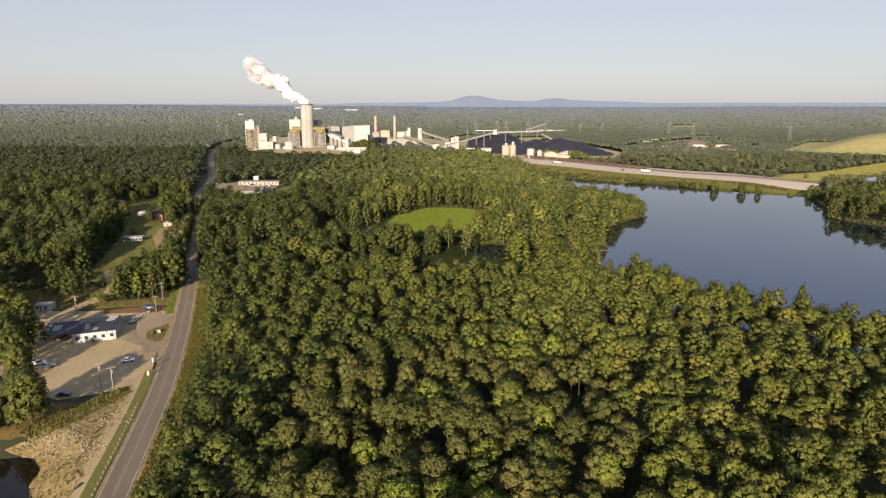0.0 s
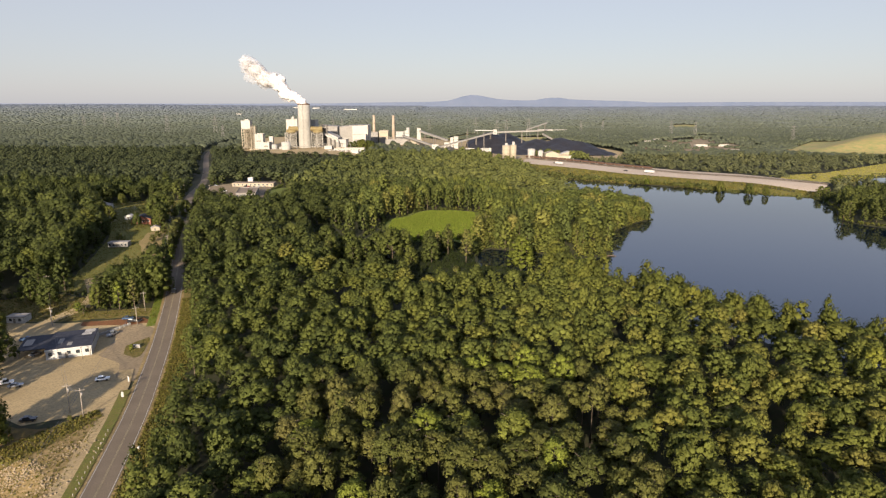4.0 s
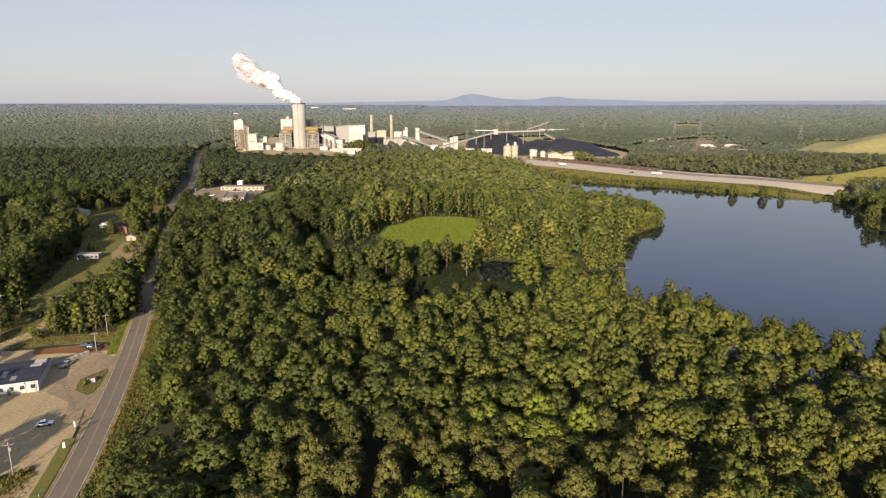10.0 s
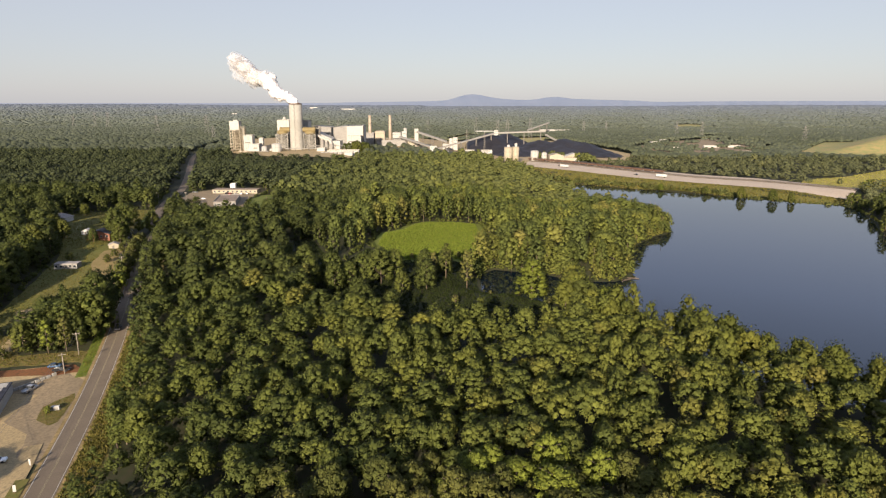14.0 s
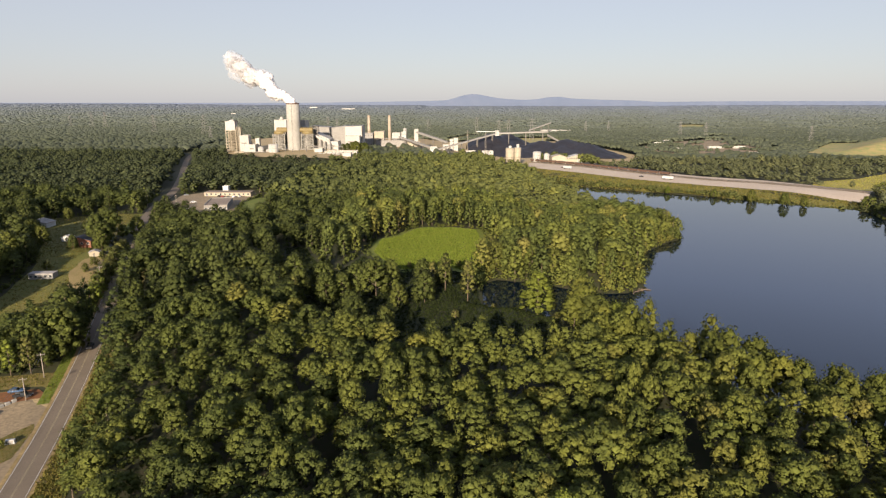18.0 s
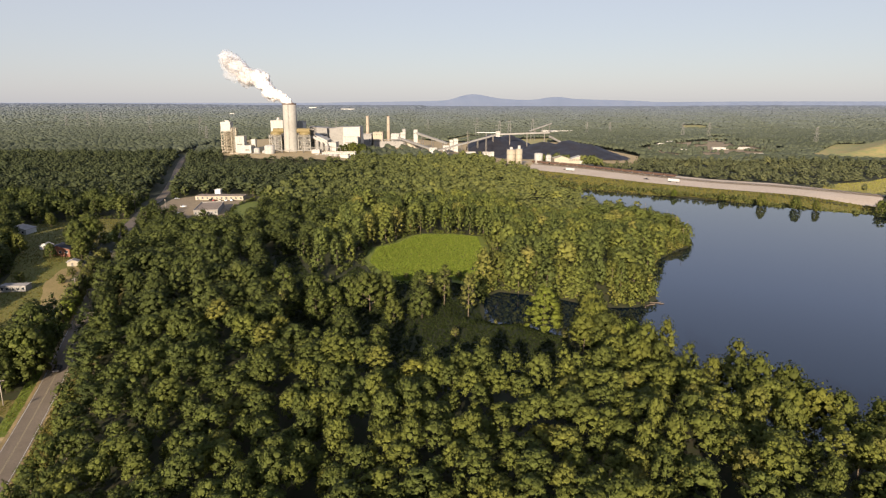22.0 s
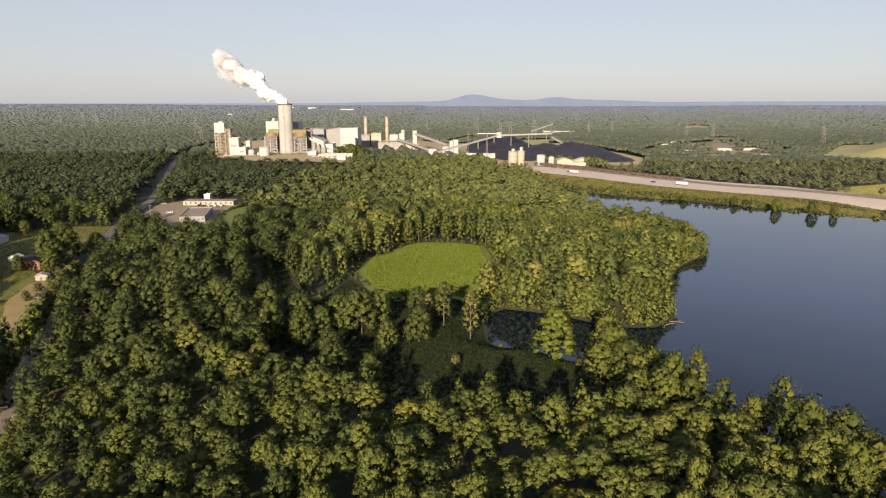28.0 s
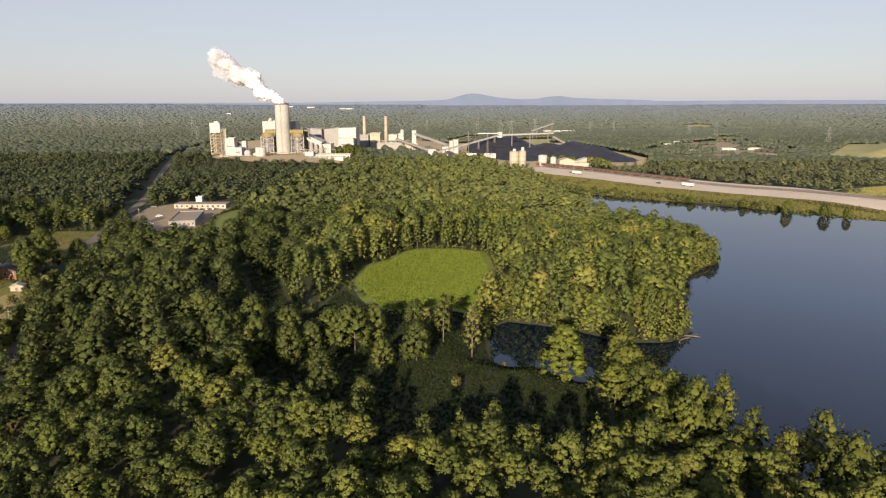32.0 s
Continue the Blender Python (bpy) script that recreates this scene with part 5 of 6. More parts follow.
for x0, x1, y0, y1, z1, lb in ((14, 20, 1250, 1258, 22, "narrow white clad transfer tower"), (21, 29, 1250, 1260, 24, "white transfer tower with flat roof"), (-20, -8, 1150, 1160, 15, "white clad coal crusher house"),
                               (-50, -43, 1246, 1254, 40, "white clad conveyor head house"), (92, 99, 1197, 1203, 39.5, "cream drive house on the conveyor"), (2, 12, 1176, 1186, 17, "white transfer house at the conveyor foot"),
                               (40, 56, 1160, 1168, 8, "low white sampling shed"), (66, 84, 1130, 1140, 10, "low white maintenance shed")):
    building("transfer_tower", x0, x1, y0, y1, gz1(x0, y0) if z1 < 39.3 or x0 < 0 else 32.5, z1, M_WHITE, M_GREYCLAD, lb, cols=2, rows=2)
t = thing("lattice_mast", 69, 1100, gz1(69, 1100), "slim steel mast with a long cross-beam", "mast")
for s in (-1, 1):
    bar("mast_leg", (s * 1.2, 0, -0.5), (s * 0.4, 0, 42), 0.5, M_STEEL, t)
bar("cross_beam", (-15, 0, 42), (15, 0, 42), 1.0, M_WHITEP, t)
for k in range(8):
    bar("brace", (-1.1, 0, k * 5), (1.0, 0, k * 5 + 5), 0.25, M_STEEL, t)
t = thing("signal_mast", 43, 1164, gz1(43, 1164), "grey steel mast with short arms", "mast")
bar("mast", (0, 0, -0.5), (0, 0, 42), 0.8, M_STEEL, t, seg=8)
for zz in (30, 34, 38):
    bar("arm", (-3.5, 0, zz), (3.5, 0, zz), 0.35, M_STEEL, t)

S0 = gz1(94, 964)
for xc, r, zt, lb in ((94, 6.0, 27, "cream concrete silo with a roof cabin"), (104.5, 4.6, 27.5, "slimmer cream concrete silo with a stair cabin")):
    t = thing("silo", xc, 966, S0, lb, "silo", "twin silos")
    tube("shell", 0, 0, -0.5, zt - S0, r, r, M_CREAM, t, seg=32)
    tube("roof", 0, 0, zt - S0, zt - S0 + 0.4, r + 0.2, r + 0.2, M_GREYCLAD, t, seg=32)
    boxes("roof_cabin", [(-1.8, 1.6, -2, 2, zt - S0 + 0.4, zt - S0 + (3.2 if r > 5 else 4.8))], M_WHITE, t, "white roof cabin")
    for zz in (6, 12, 18):
        tube("hoop", 0, 0, zz, zz + 0.3, r + 0.06, r + 0.06, M_STEEL, t, seg=32)
tank("ash_tank", 137.5, 1010, gz1(137, 1010), 5.8, 14, M_WHITE, "white cylindrical tank beside the rail yard", 0.2)
tank("ash_tank", 151, 1005, gz1(151, 1005), 4.0, 11, M_WHITE, "smaller white tank with domed lid", 0.5)
Z = gz1(172, 992)
building("rail_shed", 156, 176, 986, 1006, Z, Z + 9, M_CREAM, M_CREAM, "cream unloading shed with low gable", rise=3, cols=4)
shed_hall("unloading_hall", 176.2, 192, 988, 1004, Z, Z + 7, Z + 12, M_CREAM, M_WHITE, "cream hall with a steep sloping roof")
building("rail_office", 192.5, 200, 990, 1000, Z, Z + 5, M_WHITE, M_GREYCLAD, "small white rail office", cols=2)

# the coal pile: overlapping rounded mounds
xx, yy = np.meshgrid(np.linspace(45, 300, 64), np.linspace(1085, 1400, 64))
hh = np.zeros_like(xx)
for mx, my, mr, mh in ((88, 1230, 62, 33), (120, 1270, 60, 30), (175, 1200, 62, 22), (215, 1190, 60, 25), (240, 1170, 55, 21), (262, 1130, 40, 10), (200, 1150, 50, 15), (130, 1160, 45, 12)):
    hh = np.maximum(hh, mh * np.clip(1.12 - np.hypot(xx - mx, (yy - my) * 0.8) / mr, 0, 1) ** 0.9)
hh += 1.2 * np.sin(xx * 0.21) * np.sin(yy * 0.17 + xx * 0.05) * (hh > 1)
zz = ground_z(xx, yy) - 1.0 + hh
ii = (np.arange(63)[:, None] * 64 + np.arange(63)[None]).ravel()
tagged(mesh_ob("coal_pile", np.stack([xx, yy, zz], -1).reshape(-1, 3), np.stack([ii, ii + 1, ii + 65, ii + 64], 1), M_COAL, smooth_faces=True), "broad black coal stockpile", "coal pile", kind="stuff")
for x0, x1, y0, y1, h, lb in ((225, 262, 1800, 1815, 7, "low white storage shed behind the coal"), (275, 318, 1880, 1900, 10, "white gypsum shed with pale roof"), (330, 370, 1940, 1955, 7, "long low white storage shed"),
                              (-565, -490, 3700, 3730, 9.5, "long pale warehouse beyond the plant"), (-795, -750, 3960, 3985, 9.5, "white warehouse among distant woods"),
                              (-940, -905, 4080, 4100, 9.5, "pale warehouse on the far plain"), (-992, -970, 3120, 3135, 8.5, "small white barn among distant woods")):
    building("storage_shed", x0, x1, y0, y1, gz1(x0, y0), gz1(x0, y0) + h, M_WHITE, M_WHITE, lb, cols=0, door=True, group="distant sheds")
gallery("conveyor", (228, 1780, 14), (290, 1815, 32), 3, 2.5, 3, M_GREYCLAD, "distant grey inclined conveyor gallery")
for x, y, w, h, lb in ((436, 1250, 16, 5, "white trailer office on gravel"), (530, 1322, 30, 3.4, "white shed on the ash yard"), (575, 1325, 24, 3.2, "long white ash-yard shed"), (530, 1172, 14, 4, "white box trailer by the ash yard"),
                       (486, 1470, 14, 6, "white barn in a clearing"), (445, 1400, 18, 6, "white storage shed among the trees")):
    building("yard_shed", x - w / 2, x + w / 2, y, y + 9, gz1(x, y), gz1(x, y) + h, M_WHITE, M_WHITE, lb, cols=3, group="ash yard sheds")

# ---------------------------------------------------------------- steam
def steam_build(alpha):
    def build(n, l, b):
        b.inputs["Base Color"].default_value = (0.86, 0.84, 0.83, 1)
        tr, mx, ts = n.new("ShaderNodeBsdfTranslucent"), n.new("ShaderNodeMixShader"), n.new("ShaderNodeBsdfTransparent")
        tr.inputs["Color"].default_value = (0.92, 0.89, 0.88, 1)
        mx.inputs[0].default_value = 0.5
        l.new(b.outputs[0], mx.inputs[1])
        l.new(tr.outputs[0], mx.inputs[2])
        m2 = n.new("ShaderNodeMixShader")
        f = ramp_of(n, l, noise_of(n, l, 0.07, 4), [(0.3, (1.0 if alpha == 1 else alpha * 0.4,) * 3), (0.7, (min(1.0, alpha * 1.4),) * 3)])
        l.new(f, m2.inputs[0])
        l.new(ts.outputs[0], m2.inputs[1])
        l.new(mx.outputs[0], m2.inputs[2])
        l.new(m2.outputs[0], n["Material Output"].inputs["Surface"])
    return build


t = thing("steam_plume", -230.5, 1090, G + 79, "white steam plume drifting from the chimney", "steam")
rs = np.random.default_rng(77)
for name, s0, s1, count, alpha, lb in (("dense_steam", 0.0, 0.52, 52, 1.0, "dense bright white steam"), ("steam_veil", 0.1, 0.8, 16, 0.2, "soft veil of steam"), ("drifting_steam", 0.44, 0.86, 24, 0.42, "thinning white steam"), ("thin_steam", 0.78, 1.06, 9, 0.2, "faint steam wisps")):
    V, F, off = [], [], 0
    for k in range(count):
        s = s0 + (s1 - s0) * (k + rs.uniform(0, 1)) / count
        r = (7.0 + 8.5 * s) * rs.uniform(0.5, 0.9) * (1.3 if name == "steam_veil" else 1.0)
        wide = 1.2 + 7.5 * s
        c = np.array([-90 * s ** 0.95 - 3 * np.sin(s * 9), 10 * s + rs.normal() * wide * 0.6, -1.5 + 61 * s ** 0.9 + 3.5 * np.sin(s * 16)]) + [rs.normal() * wide * 0.35, 0, rs.normal() * wide * 0.45]
        iv, jf = ICO[3]
        ph = rs.uniform(0, 6, 3)
        lump = 1 + 0.16 * np.sin(iv[:, 0] * 5 + ph[0]) * np.sin(iv[:, 1] * 5 + ph[1]) + 0.14 * np.sin(iv[:, 2] * 7 + ph[2] + iv[:, 0] * 4) + 0.06 * np.sin(iv[:, 1] * 13 + iv[:, 2] * 11 + ph[0])
        V.append(iv * (lump * r)[:, None] + c)
        F.append(jf + off)
        off += len(iv)
    ob = mesh_ob(name, np.concatenate(V), np.concatenate(F), material(name, steam_build(alpha), 1.0, 0.0, 0.0), t, True)
    tagged(ob, lb, kind="stuff")

# ---------------------------------------------------------------- rail yard
TRACK = spline([(92, 1052), (122, 1030), (187, 966), (250, 878), (305, 810), (361, 771), (424, 702)], 8)
for k in range(4):
    off = 3.5 + 5.0 * k
    strip("track_bed", TRACK, off, 3.0, 0.30 + 0.01 * k, M_STEEL if k == 0 else M_YARD, "dark ballast bed of a rail track", "railway track")
    for s in (-0.72, 0.72):
        strip("rail", TRACK, off + s, 0.16, 0.42, M_RUST, "rusty steel rail", "rail")


def hopper_car():
    t = thing("hopper_car", 0, 0, 0, "rust-brown coal hopper car on the siding", "rail car", "coal train")
    bm = bmesh.new()
    prism(bm, [(-7.0, 3.6), (-7.0, 2.4), (-5.2, 1.1), (5.2, 1.1), (7.0, 2.4), (7.0, 3.6)], -1.5, 1.5)
    body = part("hopper", bm, M_RUST, t)
    for x in np.linspace(-6, 6, 7):
        boxes("rib", [(x - 0.08, x + 0.08, -1.6, 1.6, 1.6, 3.65)], M_RUST, body)
    bm = bmesh.new()
    prism(bm, [(-6.8, 3.55), (6.8, 3.55), (4.5, 4.0), (-4.5, 4.0)], -1.35, 1.35)
    part("coal_load", bm, M_COAL, t, "heaped black coal")
    for x in (-4.8, 4.8):
        bg = boxes("bogie", [(x - 1.3, x + 1.3, -1.0, 1.0, 0.5, 1.0)], M_STEEL, t)
        for q in (-0.85, 0.85):
            for s in (-0.72, 0.72):
                bm = bmesh.new()
                beam(bm, (x + q, s - 0.06, 0.45), (x + q, s + 0.06, 0.45), 0.64, 14)
                part("wheel", bm, M_STEEL, bg)
    return t


first = hopper_car()
line = TRACK
acc = np.concatenate([[0], np.cumsum(np.linalg.norm(np.diff(line, axis=0), axis=1))])
for k in range(15):
    s = 62 + k * 15.2
    i = min(int(np.searchsorted(acc, s)), len(line) - 2)
    p = line[i - 1] + (line[i] - line[i - 1]) * (s - acc[i - 1]) / (acc[i] - acc[i - 1])
    d = (line[i] - line[i - 1]) / np.linalg.norm(line[i] - line[i - 1])
    q = p + np.array([d[1], -d[0]]) * 8.5
    m = pose(q[0], q[1], gz1(p[0], p[1]) + 0.43, 0, 0, math.degrees(math.atan2(d[1], d[0])))
    if k == 0:
        first.matrix_basis = m
    else:
        copy_thing(first, m)


# ---------------------------------------------------------------- vehicles
def car(paint, label, kind="car", group="parked vehicles"):
    """A parked car: body, glass, lamps, wheels."""
    t = thing(kind, 0, 0, 0, label, kind, group)
    L, W = (2.25, 0.9) if kind == "car" else (2.75, 0.98)
    bm = bmesh.new()
    prism(bm, [(-L, 0.32), (L, 0.32), (L, 0.72), (L * 0.93, 0.86), (-L * 0.96, 0.92), (-L, 0.7)], -W, W)
    part("body", bm, paint, t, bevel=0.06)
    cab = [(-L * 0.72, 0.9), (L * 0.42, 0.88), (L * 0.12, 1.42), (-L * 0.5, 1.44)] if kind == "car" else [(-L * 0.15, 0.9), (L * 0.5, 0.88), (L * 0.28, 1.68), (-L * 0.1, 1.7)]
    bm = bmesh.new()
    prism(bm, cab, -W * 0.84, W * 0.84)
    part("cabin_glass", bm, M_GLASS, t, "dark tinted glass")
    x0, x1 = (-L * 0.52, L * 0.14) if kind == "car" else (-L * 0.12, L * 0.3)
    zt = 1.42 if kind == "car" else 1.68
    boxes("roof", [(x0, x1, -W * 0.83, W * 0.83, zt, zt + 0.06)], paint, t)
    if kind != "car":
        boxes("bed_rail", [(-L * 0.97, -L * 0.18, s * W * 0.9 - 0.06, s * W * 0.9 + 0.06, 0.88, 1.15) for s in (-1, 1)], paint, t)
    for s in (-1, 1):
        boxes("headlight", [(L - 0.02, L + 0.03, s * W * 0.72 - 0.16, s * W * 0.72 + 0.16, 0.58, 0.74)], M_LAMP, t, "clear headlight")
        boxes("mirror", [(L * 0.28, L * 0.36, s * W * 0.98 - 0.1, s * W * 0.98 + 0.1, 0.92, 1.05)], paint, t)
        for x in (-L * 0.62, L * 0.62):
            bm = bmesh.new()
            beam(bm, (x, s * W - 0.14, 0.33), (x, s * W + 0.06, 0.33), 0.47, 16)
            tyre = part("wheel", bm, M_TYRE, t)
            bm = bmesh.new()
            beam(bm, (x, s * W - 0.1, 0.33), (x, s * W + 0.075, 0.33), 0.28, 12)
            part("rim", bm, M_CHROME, tyre)
    return t


PAINTS = {"white": plain("white_car", (0.78, 0.78, 0.76), 0.25), "black": plain("black_car", (0.02, 0.02, 0.022), 0.2), "silver": plain("silver_car", (0.42, 0.43, 0.44), 0.25, 0.5),
          "blue": plain("blue_car", (0.05, 0.09, 0.16), 0.25), "red": plain("red_car", (0.28, 0.03, 0.02), 0.3)}
MODEL = {}
for colour, kind, x, y, a in (("white", "car", -116.1, 217.6, 20), ("black", "car", -123.4, 189.3, 15), ("silver", "car", -142.3, 212.3, 25), ("silver", "truck", -134, 259.7, 80), ("black", "truck", -132, 273.9, 8),
                              ("blue", "car", -136, 276.8, 12), ("white", "truck", -147.5, 214.4, 30), ("black", "car", -156.6, 256.7, 60), ("blue", "truck", -165, 253.8, 20), ("silver", "car", -152.7, 239.5, 75),
                              ("white", "car", -129.7, 184.1, 12), ("black", "truck", -173.5, 250.8, 40), ("white", "car", -206, 610, 20), ("black", "car", -196, 644, 70), ("silver", "car", -228, 651, 20),
                              ("red", "car", -192, 641, 85), ("black", "car", -187, 641, 95), ("white", "car", -182, 641.5, 88), ("silver", "car", -177, 642, 92), ("white", "car", -201, 436, 30),
                              ("white", "truck", -199, 578, 20), ("blue", "car", -207, 648, 80), ("black", "truck", -129.6, 309.5, 108)):
    if (colour, kind) not in MODEL:
        word = "pickup truck" if kind == "truck" else "car"
        MODEL[colour, kind] = car(PAINTS[colour], f"{colour} {word} parked on the gravel", kind)
        ob = MODEL[colour, kind]
    else:
        ob = copy_thing(MODEL[colour, kind], pose(0, 0, 0))
    road_lift = 0.21 if (colour, x) == ("black", -129.6) else 0.11
    ob.matrix_basis = pose(x, y, gz1(x, y) + road_lift, 0, 0, a)


def trailer(x, y, a):
    t = thing("box_trailer", x, y, gz1(x, y) + 0.2, "white box trailer parked on the rail yard gravel", "trailer", "rail yard trailers", a)
    boxes("box", [(-6, 6, -1.25, 1.25, 1.1, 3.9)], M_WHITEP, t, bevel=0.05)
    boxes("chassis", [(-5.8, 5.8, -0.5, 0.5, 0.7, 1.1)], M_STEEL, t)
    for q in (-4.6, -3.4, 3.6):
        for s in (-1, 1):
            bm = bmesh.new()
            beam(bm, (q, s * 1.1 - 0.15, 0.5), (q, s * 1.1 + 0.15, 0.5), 0.7, 14)
            part("wheel", bm, M_TYRE, t)


for x, y, a in ((163, 909, -45), (254, 797, -40)):
    trailer(x, y, a)
for x, y in ((60 + 100, 925), (232, 822)):
    copy_thing(MODEL["black", "truck"], pose(x, y, gz1(x, y) + 0.2, 0, 0, -45))

# ---------------------------------------------------------------- roadside yard
Y0 = -3.1
t = building("office", -149.9, -134.9, 236.7, 256.7, Y0, Y0 + 3.5, M_WHITEP, M_ROOFDARK, "low white roadside office with dark flat roof", cols=5, win=(1.3, 1.3), parapet=0.0, turn=21)
for x0, x1, y0, y1 in ((3.2, 6.8, 6.2, 9.8), (2.6, 6.0, 3.4, 5.8), (-4.5, -2.8, -4, 1.5), (-1, 0.6, -7, -3.5)):
    boxes("roof_sheet", [(x0, x1, y0, y1, 3.76, 3.8)], M_GREYCLAD if x0 < 0 else M_WHITE, t, "pale metal roof patch")
boxes("fascia", [(-7.7, 7.7, -10.32, -10.18, 3.2, 3.85)], M_WHITEP, t, "white fascia board")
boxes("corner_post", [(7.2, 7.45, -11.6, -11.35, 0, 3.2)], M_STEEL, t)
t = thing("carport", -154.6, 243.4, Y0, "grey lean-to carport beside the office", "carport", turn=21)
boxes("roof", [(-5, 4.7, -7, 9, 3.0, 3.2)], M_ROOFDARK, t, "dark flat roof")
boxes("roof_sheet", [(-4, -1, -2, 5, 3.2, 3.24)], M_ROOFGREY, t, "weathered grey roof patch")
for x in (-4.7, 4.2):
    for y in (-6.6, 1, 8.6):
        boxes("post", [(x - 0.1, x + 0.1, y - 0.1, y + 0.1, -0.2, 3.0)], M_STEEL, t)
for k in range(9):
    f = k / 8
    x, y = -139.8 + 7.2 * f, 258.7 + 11.8 * f ** 1.2
    t = thing("concrete_block", x, y, gz1(x, y) + 0.05, "pale concrete barrier block in a row", "barrier", "row of barrier blocks", 62)
    bm = bmesh.new()
    prism(bm, [(-0.75, 0), (0.75, 0), (0.68, 0.95), (-0.68, 0.95)], -0.35, 0.35)
    part("block", bm, M_CONC, t, bevel=0.05)
    boxes("lifting_eye", [(-0.1, 0.1, -0.05, 0.05, 0.9, 1.08)], M_STEEL, t)


def utility_pole(x, y, h, can=False, turn=0.0):
    t = thing("utility_pole", x, y, gz1(x, y), "weathered wooden utility pole with crossarm", "utility pole", "roadside utility poles", turn)
    tube("pole", 0, 0, -0.5, h, 0.17, 0.11, M_WOODPOLE, t, seg=10)
    arm = bar("crossarm", (-1.2, 0, h - 0.7), (1.2, 0, h - 0.7), 0.14, M_WOODPOLE, t)
    for q in (-1.1, -0.45, 0.45, 1.1):
        tube("insulator", q, 0, h - 0.62, h - 0.38, 0.06, 0.04, M_GREYCLAD, arm, "pale insulator", 8)
    if can:
        tube("transformer", 0.35, 0, h - 2.6, h - 1.5, 0.28, 0.28, M_GREYCLAD, t, "grey transformer can", 14)
    return Vector((x, y, gz1(x, y) + h - 0.5))


tops = {}
for key, x, y, h, can in (("a", -114, 194.6, 9.5, True), ("b", -108.3, 191.7, 9.5, True), ("c", -164.4, 269.5, 8.5, True), ("d", -189.3, 308.6, 9, False), ("e", -129.5, 271.4, 8.0, False), ("f", -133.1, 286.8, 9.0, False),
                          ("g", -234, 588, 9.5, False), ("h", -216, 600, 8, False), ("i", -359, 912, 10, False), ("j", -159.3, 375.1, 9.5, False), ("k", -85.8, 104.6, 9.5, False), ("l", -196, 470, 9.5, False)):
    tops[key] = utility_pole(x, y, h, can, 20 if x > -200 else 0)


def wire_span(a, b, sag, count=2):
    t = thing("power_line", a.x, a.y, a.z, "thin sagging overhead wires between poles", "power line", "overhead wires")
    d = b - a
    for k in range(count):
        bm = bmesh.new()
        o = Vector((0.9 * (k - (count - 1) / 2), 0, 0))
        pts = [d * (i / 10) + o - Vector((0, 0, sag * 4 * (i / 10) * (1 - i / 10))) for i in range(11)]
        for p, q in zip(pts, pts[1:]):
            beam(bm, p, q, 0.05, 3)
        part("wire", bm, M_WIRE, t)


for a, b in (("k", "b"), ("a", "b"), ("b", "e"), ("e", "f"), ("f", "j"), ("j", "l"), ("a", "c"), ("c", "d")):
    wire_span(tops[a], tops[b], 1.0)


def post_row():
    for k in range(24):
        f = k / 23
        x, y = -83.2 - 13.0 * f, 128.5 + 54.2 * f
        if k == 0:
            t = thing("marker_post", x, y, gz1(x, y) + 0.1, "short white-topped wooden marker post", "post", "row of verge posts")
            boxes("stake", [(-0.08, 0.08, -0.08, 0.08, -0.3, 0.7)], M_WOODPOLE, t)
            boxes("cap", [(-0.09, 0.09, -0.09, 0.09, 0.7, 0.8)], M_WHITEP, t, "white painted top")
        else:
            copy_thing(t, pose(x, y, gz1(x, y) + 0.1))


post_row()
for x, y, a in ((-102.5, 204, 25), (-106, 215.5, -20)):
    t = thing("sign_board", x, y, gz1(x, y) + 0.05, "white leaning roadside board on a post", "sign", "roadside boards", a)
    boxes("post", [(-0.06, 0.06, -0.06, 0.06, -0.3, 2.4)], M_STEEL, t)
    boxes("board", [(-0.35, 0.35, -0.1, -0.06, 0.6, 2.4)], M_WHITEP, t, "white board")
t = thing("utility_box", -118.2, 247, gz1(-118.2, 247) + 0.1, "white utility cabinet on the grass island", "cabinet", turn=10)
boxes("cabinet", [(-1.2, 1.2, -0.5, 0.5, 0, 1.2)], M_WHITEP, t, bevel=0.05)
boxes("plinth", [(-1.4, 1.4, -0.7, 0.7, -0.2, 0.08)], M_CONC, t)
boxes("door", [(-0.9, 0.9, -0.54, -0.5, 0.15, 1.05)], M_GREYCLAD, t, "grey cabinet door")
for x, y in ((-82.5, 172.5), (-74.7, 137.7)):
    t = thing("mailbox", x, y, gz1(x, y) + 0.1, "white mailbox on a short post", "mailbox", "mailboxes")
    boxes("post", [(-0.06, 0.06, -0.06, 0.06, -0.3, 1.0)], M_WOODPOLE, t)
    boxes("box", [(-0.25, 0.25, -0.4, 0.4, 1.0, 1.45)], M_WHITEP, t, bevel=0.08)
t = thing("lamp_post", -133.4, 236.4, gz1(-133.4, 236.4), "short steel lamp post before the office", "lamp post")
tube("pole", 0, 0, -0.3, 4.5, 0.09, 0.07, M_STEEL, t, seg=8)
boxes("lamp_head", [(-0.2, 0.2, -0.45, 0.1, 4.45, 4.65)], M_GREYCLAD, t)

LOGS = ((97, 382, 4.5, 25), (100.5, 384.5, 6.0, -18), (94, 379.5, 3.5, 60))
for x, y, n, a in LOGS:
    t = thing("fallen_log", x, y, 0.12, "pale bare driftwood log at the water's edge", "log", "driftwood", a)
    bm = bmesh.new()
    beam(bm, (-n / 2, 0, 0), (0, 0.2, 0.15), 0.34, 8)
    beam(bm, (0, 0.2, 0.15), (n / 2, 0, 0.05), 0.26, 8)
    part("stem", bm, M_BARK, t)
    bar("branch", (0.2, 0.2, 0.15), (n * 0.3, 0.9, 0.7), 0.12, M_BARK, t, seg=6)

# rubble on the pond bank
rng = np.random.default_rng(5)
